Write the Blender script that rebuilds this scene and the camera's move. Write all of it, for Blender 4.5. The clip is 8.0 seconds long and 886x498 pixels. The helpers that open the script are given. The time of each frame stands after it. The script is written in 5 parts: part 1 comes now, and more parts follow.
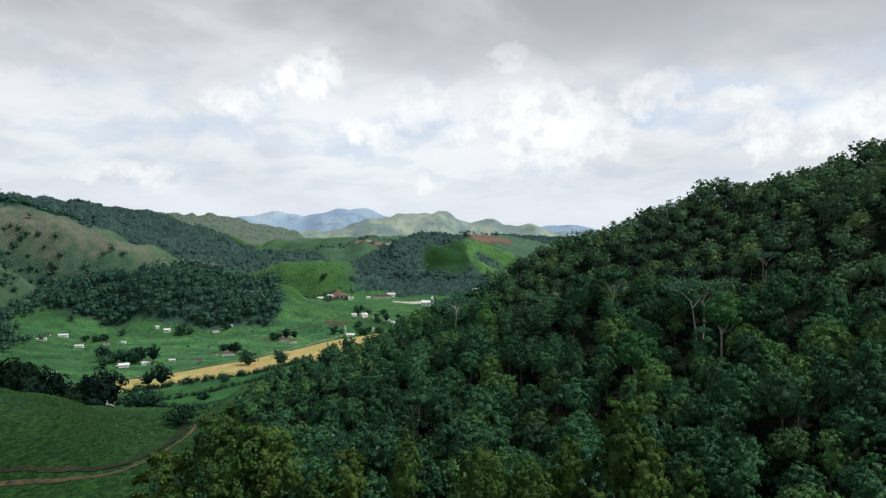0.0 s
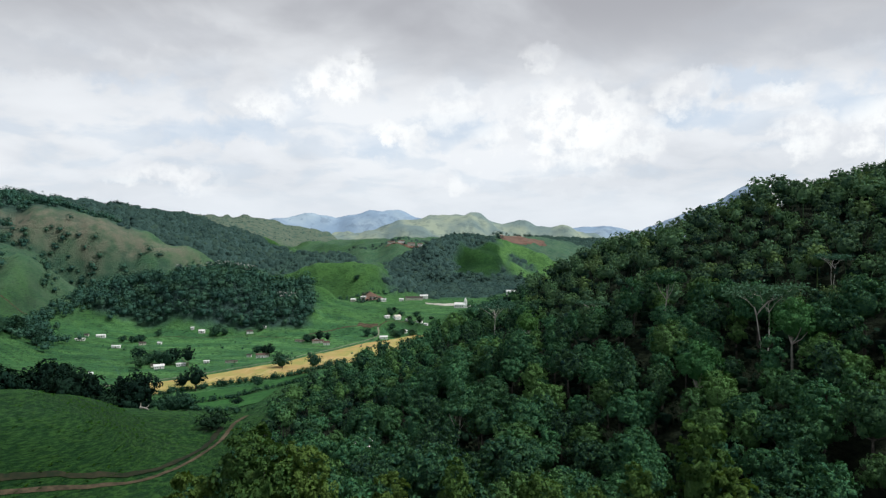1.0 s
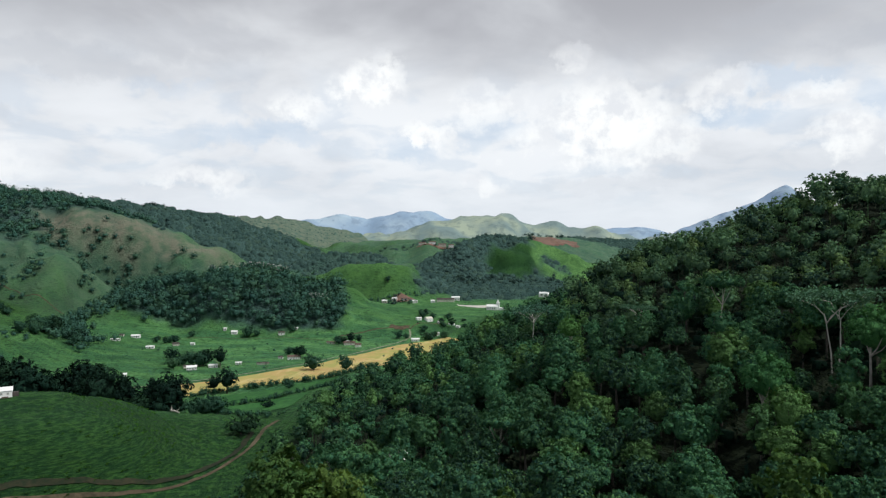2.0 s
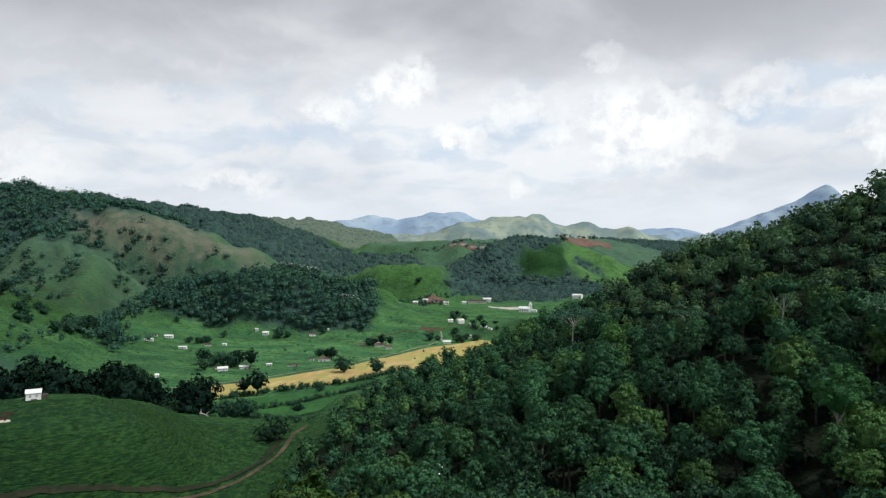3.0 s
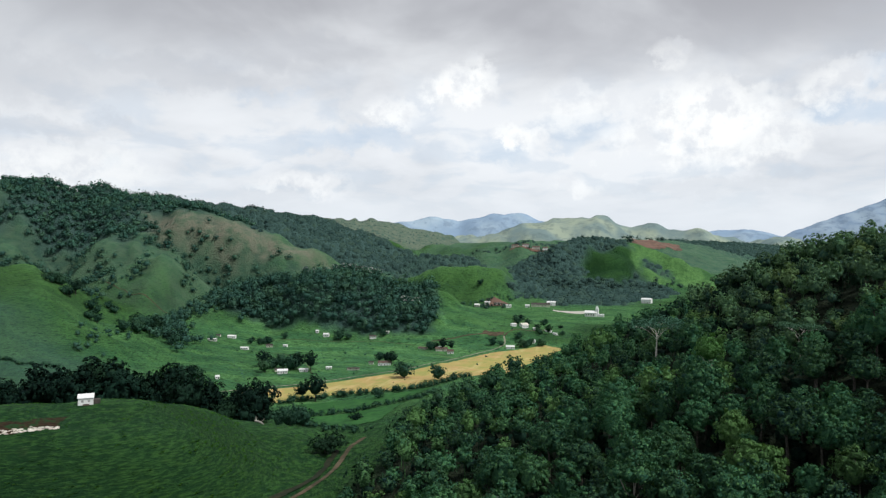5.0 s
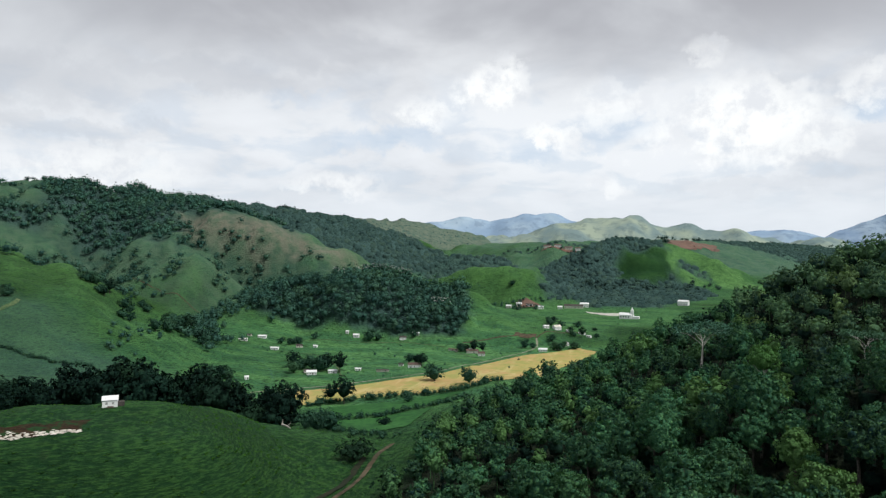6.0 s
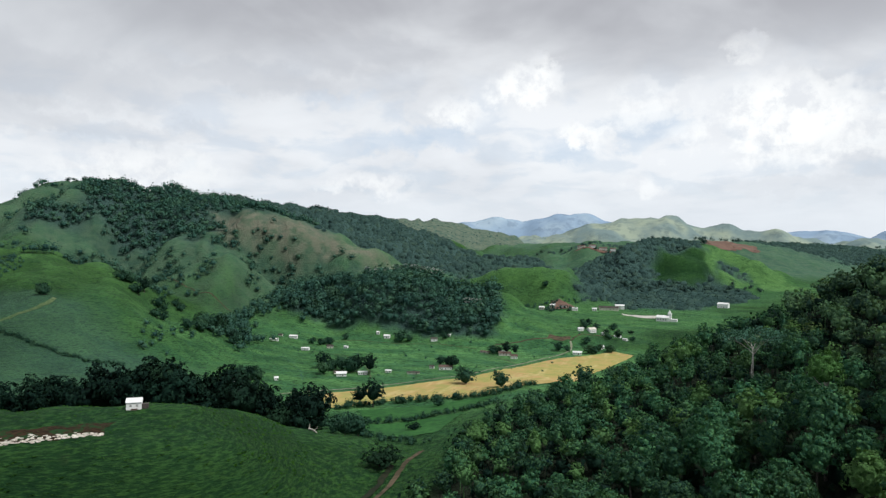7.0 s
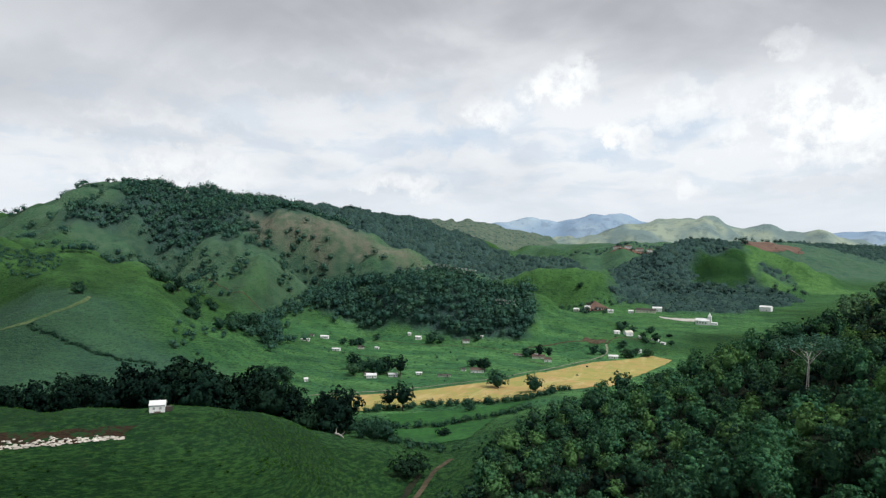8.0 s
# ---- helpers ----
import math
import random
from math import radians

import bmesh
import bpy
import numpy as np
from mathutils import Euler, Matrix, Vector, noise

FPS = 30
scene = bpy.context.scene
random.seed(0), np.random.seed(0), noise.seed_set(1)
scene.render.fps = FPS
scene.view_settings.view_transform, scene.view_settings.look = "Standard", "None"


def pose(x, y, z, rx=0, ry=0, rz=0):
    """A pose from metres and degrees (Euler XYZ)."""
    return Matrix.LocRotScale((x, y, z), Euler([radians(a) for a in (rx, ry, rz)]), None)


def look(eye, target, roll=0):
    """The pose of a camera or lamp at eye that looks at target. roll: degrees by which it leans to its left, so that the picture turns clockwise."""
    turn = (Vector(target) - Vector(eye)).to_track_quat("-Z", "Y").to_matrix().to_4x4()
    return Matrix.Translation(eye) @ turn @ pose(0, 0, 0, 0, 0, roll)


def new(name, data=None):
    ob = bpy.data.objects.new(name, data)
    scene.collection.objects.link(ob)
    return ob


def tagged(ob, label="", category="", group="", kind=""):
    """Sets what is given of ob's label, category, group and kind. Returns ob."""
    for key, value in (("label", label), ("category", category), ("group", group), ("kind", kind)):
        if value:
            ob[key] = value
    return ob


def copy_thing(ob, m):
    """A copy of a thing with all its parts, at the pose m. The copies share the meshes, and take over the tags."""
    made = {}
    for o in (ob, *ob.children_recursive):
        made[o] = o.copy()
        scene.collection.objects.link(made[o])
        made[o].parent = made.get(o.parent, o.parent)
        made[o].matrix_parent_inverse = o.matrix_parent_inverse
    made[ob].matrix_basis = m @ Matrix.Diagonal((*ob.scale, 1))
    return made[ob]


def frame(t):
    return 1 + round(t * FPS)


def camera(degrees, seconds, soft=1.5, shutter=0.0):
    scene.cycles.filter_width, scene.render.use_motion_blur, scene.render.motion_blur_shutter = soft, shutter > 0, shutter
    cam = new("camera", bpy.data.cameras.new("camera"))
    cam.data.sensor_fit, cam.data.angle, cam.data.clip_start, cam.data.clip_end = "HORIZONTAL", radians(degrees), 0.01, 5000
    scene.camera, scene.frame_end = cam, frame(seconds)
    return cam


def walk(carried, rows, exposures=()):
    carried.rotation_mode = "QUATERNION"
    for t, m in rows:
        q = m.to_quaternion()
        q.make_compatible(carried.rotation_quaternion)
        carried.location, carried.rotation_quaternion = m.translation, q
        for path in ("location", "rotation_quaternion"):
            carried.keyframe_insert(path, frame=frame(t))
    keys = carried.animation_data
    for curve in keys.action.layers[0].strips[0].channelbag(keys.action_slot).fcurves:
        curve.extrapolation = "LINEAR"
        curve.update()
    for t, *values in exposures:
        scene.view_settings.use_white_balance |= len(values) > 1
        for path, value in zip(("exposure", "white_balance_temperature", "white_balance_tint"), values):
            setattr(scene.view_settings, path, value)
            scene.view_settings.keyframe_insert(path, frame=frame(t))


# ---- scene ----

cam = camera(69.0, 8.0, soft=1.3)
PATH = [
    (0, (0.000, 0.000, 80.000), (0.0000, 2.0000, 80.0000), 0.00),
    (1, (-2.494, 8.785, 80.039), (-2.5914, 10.7823, 80.0433), 0.04),
    (2, (-4.922, 17.475, 80.079), (-5.1133, 19.4654, 80.0868), 0.10),
    (3, (-7.282, 26.070, 80.120), (-7.5664, 28.0494, 80.1305), 0.18),
    (4, (-9.575, 34.570, 80.162), (-9.9516, 36.5345, 80.1742), 0.29),
    (5, (-11.800, 42.976, 80.204), (-12.2698, 44.9203, 80.2181), 0.41),
    (6, (-13.959, 51.287, 80.248), (-14.5217, 53.2064, 80.2619), 0.56),
    (7, (-16.050, 59.504, 80.292), (-16.7081, 61.3924, 80.3056), 0.72),
    (8, (-18.075, 67.625, 80.336), (-18.8296, 69.4774, 80.3492), 0.90),
]
walk(cam, [(t, look(eye, target, roll)) for t, eye, target, roll in PATH], [(0, 0.0, 6250, 8), (8, 0.0, 6250, 8)])

# ---- light ----
SUN_AZ, SUN_EL = radians(100), radians(58)   # clockwise from the way ahead (+y)
world = bpy.data.worlds.new("sky")
scene.world = world
world.use_nodes = True


class Nodes:
    """A short hand for node trees."""

    def __init__(self, tree):
        self.tree = tree

    def add(self, kind, **values):
        node = self.tree.nodes.new(kind)
        for key, value in values.items():
            if key.startswith("in"):
                self.to(node.inputs[int(key[2:])], value)
        return node

    def to(self, socket, value):
        if isinstance(value, bpy.types.NodeSocket):
            self.tree.links.new(value, socket)
        else:
            socket.default_value = value

    def math(self, op, a, b=0.0, c=0.0):
        node = self.tree.nodes.new("ShaderNodeMath")
        node.operation = op
        for socket, value in zip(node.inputs, (a, b, c)):
            self.to(socket, value)
        return node.outputs[0]

    def vec(self, op, a, b=(0, 0, 0)):
        node = self.tree.nodes.new("ShaderNodeVectorMath")
        node.operation = op
        self.to(node.inputs[0], a)
        if op == "SCALE":
            self.to(node.inputs[3], b)
        else:
            self.to(node.inputs[1], b)
        return node.outputs[1] if op in ("LENGTH", "DOT_PRODUCT") else node.outputs[0]

    def noise(self, vector, scale, detail=4.0, rough=0.55, distort=0.0):
        node = self.tree.nodes.new("ShaderNodeTexNoise")
        self.to(node.inputs["Vector"], vector)
        node.inputs["Scale"].default_value = scale
        node.inputs["Detail"].default_value = detail
        node.inputs["Roughness"].default_value = rough
        node.inputs["Distortion"].default_value = distort
        return node.outputs[0]

    def ramp(self, value, lo, hi, a=0.0, b=1.0):
        node = self.tree.nodes.new("ShaderNodeMapRange")
        node.interpolation_type = "SMOOTHSTEP"
        for socket, v in zip(node.inputs, (value, lo, hi, a, b)):
            self.to(socket, v)
        return node.outputs[0]

    def mix(self, t, a, b, how="MIX"):
        node = self.tree.nodes.new("ShaderNodeMix")
        node.data_type, node.blend_type = "RGBA", how
        self.to(node.inputs[0], t)
        self.to(node.inputs[6], a if not isinstance(a, tuple) else (*a[:3], 1))
        self.to(node.inputs[7], b if not isinstance(b, tuple) else (*b[:3], 1))
        return node.outputs[2]

    def grey(self, value):
        node = self.tree.nodes.new("ShaderNodeCombineXYZ")
        for n in range(3):
            self.to(node.inputs[n], value)
        return node.outputs[0]


# heaped clouds: bearing and height in degrees, half width and half height in degrees, brightness
CLOUDS = [
    (8.3, 11.1, 5.2, 2.8, 1.0), (-11.8, 14.5, 2.6, 1.8, 0.95), (-17.9, 12.3, 2.3, 1.2, 0.75), (-7.2, 10.4, 2.4, 0.9, 0.85), (13.5, 9.6, 3.2, 1.7, 0.7),
    (17.8, 12.8, 2.2, 1.3, 0.6), (26.2, 9.0, 2.1, 1.7, 0.75), (33.2, 9.6, 3.4, 2.0, 0.8), (24.5, 12.2, 2.0, 0.8, 0.6),
    (-25.9, 5.8, 3.6, 0.9, 0.6), (-2.0, 12.9, 3.0, 1.7, 0.55), (2.2, 9.7, 2.4, 1.3, 0.6), (-44.0, 6.5, 6.0, 1.6, 0.6), (5.5, 16.3, 1.6, 1.0, 0.45), (-1.5, 6.2, 2.0, 0.8, 0.5),
]
# blue gaps, then dark drifts: bearing, height, half width, half height, depth
GAPS = [(-21.5, 9.6, 4.5, 0.9, 0.8), (22.6, 13.4, 3.2, 0.9, 0.8), (-1.0, 10.6, 2.2, 0.8, 0.7), (18.8, 10.8, 2.4, 0.8, 0.8), (-8.6, 9.0, 2.6, 0.7, 0.7), (29.5, 11.2, 2.2, 1.2, 0.7), (36.0, 14.0, 4.0, 1.2, 0.5), (-29.0, 13.2, 2.2, 0.6, 0.4)]
DRIFTS = [(31.0, 16.2, 4.5, 1.0, 0.7), (24.0, 18.6, 4.0, 0.8, 0.6), (-36.0, 14.4, 7.0, 1.2, 0.6), (-50.0, 13.0, 8.0, 1.8, 0.7), (-27.0, 17.0, 6.0, 1.0, 0.5), (20.0, 15.0, 3.0, 0.6, 0.4), (9.0, 6.0, 6.0, 0.6, 0.35), (-46.0, 9.5, 6.0, 0.6, 0.4), (-62.0, 12.0, 8.0, 2.4, 0.7)]


def build_sky():
    n = Nodes(world.node_tree)
    world.node_tree.nodes.clear()
    out = n.add("ShaderNodeOutputWorld")
    sky = n.add("ShaderNodeTexSky")
    sky.sky_type, sky.sun_disc = "NISHITA", False
    sky.sun_elevation, sky.sun_rotation = SUN_EL, SUN_AZ
    way = n.add("ShaderNodeTexCoord").outputs["Generated"]
    part = n.add("ShaderNodeSeparateXYZ", in0=way)
    x, y, z = part.outputs
    up = n.math("MAXIMUM", z, 0.0)
    # the cloud deck, seen in perspective
    deep = n.math("DIVIDE", 1.0, n.math("ADD", up, 0.26))
    flat = n.add("ShaderNodeCombineXYZ", in0=n.math("MULTIPLY", x, deep), in1=n.math("MULTIPLY", y, deep), in2=3.7).outputs[0]
    broad = n.noise(flat, 1.5, 5.0, 0.52, 0.3)
    fine = n.noise(flat, 4.6, 5.0, 0.52, 0.3)
    lump = n.noise(way, 22.0, 8.0, 0.66)
    lump2 = n.noise(n.vec("ADD", way, (3.1, 7.7, 1.3)), 9.0, 4.0, 0.6)
    bearing = n.math("MULTIPLY", n.math("ARCTAN2", x, y), 57.2958)
    height = n.math("MULTIPLY", n.math("ARCSINE", z), 57.2958)
    b2 = n.math("MULTIPLY_ADD", n.math("SUBTRACT", lump, 0.5), 5.0, n.math("MULTIPLY_ADD", n.math("SUBTRACT", lump2, 0.5), 9.0, bearing))
    h2 = n.math("MULTIPLY_ADD", n.math("SUBTRACT", lump2, 0.5), 4.0, n.math("MULTIPLY_ADD", n.math("SUBTRACT", lump, 0.5), 4.5, height))
    def heaped(spots, outer, inner):
        total = None
        for bear, high, wide, tall, bright in spots:
            dx = n.math("MULTIPLY", n.math("SUBTRACT", b2, bear), 1.0 / wide)
            dy = n.math("MULTIPLY", n.math("SUBTRACT", h2, high), 1.0 / tall)
            d = n.math("MULTIPLY_ADD", dx, dx, n.math("MULTIPLY", dy, dy))
            one = n.math("MULTIPLY", n.ramp(d, outer, inner), bright)
            total = one if total is None else n.math("MAXIMUM", total, one)
        return total

    heap, hole, drift = heaped(CLOUDS, 2.1, 0.15), heaped(GAPS, 2.8, 0.1), heaped(DRIFTS, 2.6, 0.1)
    # grey deck overhead, paler and bluer towards the horizon
    deck = n.mix(n.ramp(broad, 0.34, 0.64), (0.70, 0.71, 0.74), (0.92, 0.92, 0.93))
    deck = n.mix(n.ramp(fine, 0.42, 0.70, 0.0, 0.35), deck, (0.92, 0.92, 0.94))
    deck = n.mix(n.math("MULTIPLY", n.ramp(height, 11.0, 21.0), n.ramp(broad, 0.68, 0.36, 0.45, 1.0)), deck, (0.44, 0.435, 0.46))
    blue = n.vec("SCALE", sky.outputs[0], 0.10)
    blue = n.mix(0.6, blue, (0.60, 0.72, 0.88))
    gap = n.math("MULTIPLY", n.ramp(fine, 0.54, 0.38), n.math("MULTIPLY", n.ramp(height, 18.0, 10.0), n.ramp(height, 2.0, 6.0)))
    colour = n.mix(n.math("MULTIPLY", gap, 0.32), deck, blue)
    colour = n.mix(n.math("MULTIPLY", hole, 0.6), colour, n.mix(0.45, blue, (0.66, 0.77, 0.90)))
    colour = n.mix(n.math("MULTIPLY", drift, 0.55), colour, (0.52, 0.53, 0.57))
    colour = n.mix(n.math("MULTIPLY", n.ramp(bearing, -26.0, -56.0), n.ramp(height, 5.0, 13.0, 0.0, 0.4)), colour, (0.52, 0.53, 0.56))
    colour = n.mix(n.ramp(height, 10.0, 0.5, 0.0, 0.8), colour, (0.80, 0.83, 0.87))
    billow = n.mix(n.ramp(lump, 0.36, 0.60), (0.84, 0.84, 0.86), (1.08, 1.06, 1.03))
    colour = n.mix(heap, colour, billow)
    colour = n.mix(n.ramp(height, 24.0, 42.0), colour, (0.33, 0.345, 0.385))
    below = n.mix(n.ramp(height, -6.0, -0.5), (0.10, 0.13, 0.10), colour)
    shade = n.add("ShaderNodeBackground", in0=below, in1=1.0)
    world.node_tree.links.new(shade.outputs[0], out.inputs[0])


build_sky()
sun = new("sun", bpy.data.lights.new("sun", "SUN"))
sun.data.energy, sun.data.angle, sun.data.color = 3.5, radians(6), (1.0, 0.96, 0.88)
sun.matrix_world = look((math.sin(SUN_AZ) * math.cos(SUN_EL) * 500, math.cos(SUN_AZ) * math.cos(SUN_EL) * 500, 500 * math.sin(SUN_EL)), (0, 0, 0))

# ---- lie of the land ----
# crest lines: how round the flanks are; then east, north, height over the valley, half width
RIDGES = {
    "wooded_spur": (2.0, [(330, 60, 150, 90, 160), (220, 190, 121, 85, 155), (140, 262, 95, 75, 140), (75, 285, 53.5, 62, 104), (30, 288, 39, 50, 70), (-15, 288, 31, 38, 42), (-47, 284, 9, 30, 27)]),
    "near_slope": (2.0, [(60, -120, 92, 110), (10, -20, 66, 80), (-2, 50, 46, 62), (-8, 88, 34, 52)]),
    "hut_hill": (2.8, [(-420, 100, 40, 90), (-290, 150, 34, 72), (-205, 180, 31, 60), (-163, 203, 31, 57), (-140, 240, 15, 42), (-120, 258, 6, 34)]),
    "pasture": (2.2, [(-800, 330, 105, 130), (-660, 460, 82, 120), (-530, 468, 66, 105), (-440, 414, 51, 80), (-392, 370, 45, 62), (-335, 345, 14, 60)]),
    "left_hill": (1.8, [(-1250, 700, 108, 260), (-1040, 785, 118, 230), (-938, 804, 140, 200), (-850, 805, 171, 190), (-765, 842, 155, 170), (-700, 870, 143, 160), (-668, 990, 142, 160), (-637, 1165, 133, 170), (-620, 1334, 124, 180), (-577, 1459, 98, 170), (-500, 1489, 62, 150), (-440, 1460, 30, 140)]),
    "shoulder": (2.0, [(-850, 800, 160, 110), (-730, 690, 140, 95), (-690, 560, 88, 90)]),
    "brown_flank": (2.4, [(-640, 800, 136, 125), (-540, 785, 126, 102), (-442, 792, 98, 80), (-380, 790, 74, 70), (-327, 784, 50, 60)]),
    "green_spur": (1.9, [(-560, 700, 88, 80), (-505, 668, 76, 62), (-480, 625, 60, 54), (-466, 585, 38, 50), (-458, 550, 14, 44)]),
    "knoll": (2.4, [(-360, 590, 24, 46), (-332, 640, 46, 50), (-270, 655, 51, 50), (-220, 652, 47, 46), (-190, 655, 39, 42), (-169, 660, 25, 40), (-122, 665, 18, 42), (-90, 668, 5, 36), (-70, 672, 1, 30)]),
    "round_hill": (2.2, [(-300, 930, 8, 40), (-269, 940, 31, 44), (-225, 940, 47, 48), (-185, 940, 51, 48), (-149, 940, 45, 44), (-125, 940, 28, 38), (-100, 945, 6, 30)]),
    "field_hill": (2.0, [(-200, 1300, 8, 60), (-178, 1330, 15, 62), (-125, 1330, 50, 75), (-57, 1330, 83, 95), (-17, 1330, 88, 95), (46, 1330, 78, 90), (119, 1330, 38, 75), (200, 1330, 2, 50)]),
    "olive_hump": (2.0, [(-400, 1170, 30, 50), (-345, 1170, 43, 55), (-295, 1170, 57, 55), (-256, 1170, 54, 52), (-217, 1170, 43, 48), (-180, 1165, 14, 40)]),
    "middle_ridge": (2.0, [(-420, 1850, 78, 200), (-150, 1500, 80, 130), (60, 1800, 92, 200), (260, 2100, 92, 220), (560, 2250, 80, 240), (1000, 2300, 90, 300)]),
    "terrace_hill": (2.0, [(-1200, 2100, 170, 330), (-950, 2200, 164, 300), (-830, 2320, 172, 260), (-690, 2380, 140, 230), (-560, 2430, 86, 220)]),
    "right_far": (2.0, [(400, 620, 55, 180), (480, 900, 60, 220), (700, 1300, 60, 280)]),
}


def waves(x, y, size, seed):
    """Smooth rolling, about -1 to 1, from crossing waves."""
    total, rng = 0.0, random.Random(seed)
    for k in range(9):
        a, ph, f = rng.uniform(0, 6.283), rng.uniform(0, 6.283), (1.0 + 0.35 * k) * 6.283 / size
        total = total + np.sin((x * math.cos(a) + y * math.sin(a)) * f + ph + 1.3 * np.sin((x * math.sin(a) - y * math.cos(a)) * f * 0.6 + k)) / (1 + 0.5 * k)
    return total / 2.4


def ridge_height(x, y, power, crest):
    """A long hill along a crest line; a fifth number is the half width on the line's left side."""
    best = np.full(np.shape(x), -1e9)
    for p, q in zip(crest, crest[1:]):
        dx, dy = q[0] - p[0], q[1] - p[1]
        t = np.clip(((x - p[0]) * dx + (y - p[1]) * dy) / (dx * dx + dy * dy), 0, 1)
        ox, oy = x - p[0] - t * dx, y - p[1] - t * dy
        side = np.clip(0.5 + 0.5 * (dx * oy - dy * ox) / (math.hypot(dx, dy) * 12.0), 0, 1)
        wide = (p[3] + t * (q[3] - p[3])) * (1 - side) + (p[-1] + t * (q[-1] - p[-1])) * side
        best = np.maximum(best, (p[2] + t * (q[2] - p[2])) * np.exp(-0.75 * (np.hypot(ox, oy) / wide) ** power))
    return best


def land(x, y):
    """The ground's height at arrays x, y."""
    x, y = np.asarray(x, float), np.asarray(y, float)
    far = np.hypot(x, y)
    warp = np.clip(far / 500, 0.2, 1.5)
    xw = x + warp * 16 * waves(x, y, 190, 3)
    yw = y + warp * 16 * waves(x, y, 190, 4)
    k = 5.0
    total = np.exp(np.zeros(np.shape(x)))
    for power, crest in RIDGES.values():
        total = total + np.expm1(np.clip(ridge_height(xw, yw, power, crest) / k, 0, 60))
    z = k * np.log(total)
    z = z * (1 + 0.05 * waves(x, y, 130, 7)) + 0.02 * np.minimum(z, 60) * waves(x, y, 45, 8)
    # gullies and spurs of the western hills
    west = np.clip((-x - 330) / 120, 0, 1) * np.clip((y - 330) / 120, 0, 1) * np.clip((z - 14) / 40, 0, 1)
    z = z - west * (8.5 * np.abs(waves(x + 0.35 * y, y * 0.55, 230, 11)) + 3.2 * np.abs(waves(x + 0.5 * y, y * 0.4, 95, 12))) + west * 4.0
    rise = 0.03 * np.clip(y - 560, 0, 900) + 0.012 * np.clip(-x - 250, 0, 400)
    # cattle-worn folds of the pasture hill
    fold = np.clip((-x - 300) / 60, 0, 1) * np.clip((x + 720) / 60, 0, 1) * np.clip((560 - y) / 60, 0, 1) * np.clip((y - 300) / 60, 0, 1) * np.clip((z - 10) / 25, 0, 1)
    z = z - fold * 3.4 * np.abs(waves(x - 0.4 * y, y * 0.7, 120, 13)) + fold * 1.4
    return 2.0 + z + rise + 0.25 * waves(x, y, 60, 9)


# ---- materials ----
def material(name, build):
    m = bpy.data.materials.new(name)
    m.use_nodes = True
    n = Nodes(m.node_tree)
    shader = m.node_tree.nodes["Principled BSDF"]
    build(n, shader)
    return m


def attribute(n, name):
    node = n.tree.nodes.new("ShaderNodeAttribute")
    node.attribute_name = name
    return node.outputs["Fac"]


def place(n):
    return n.tree.nodes.new("ShaderNodeNewGeometry").outputs["Position"]


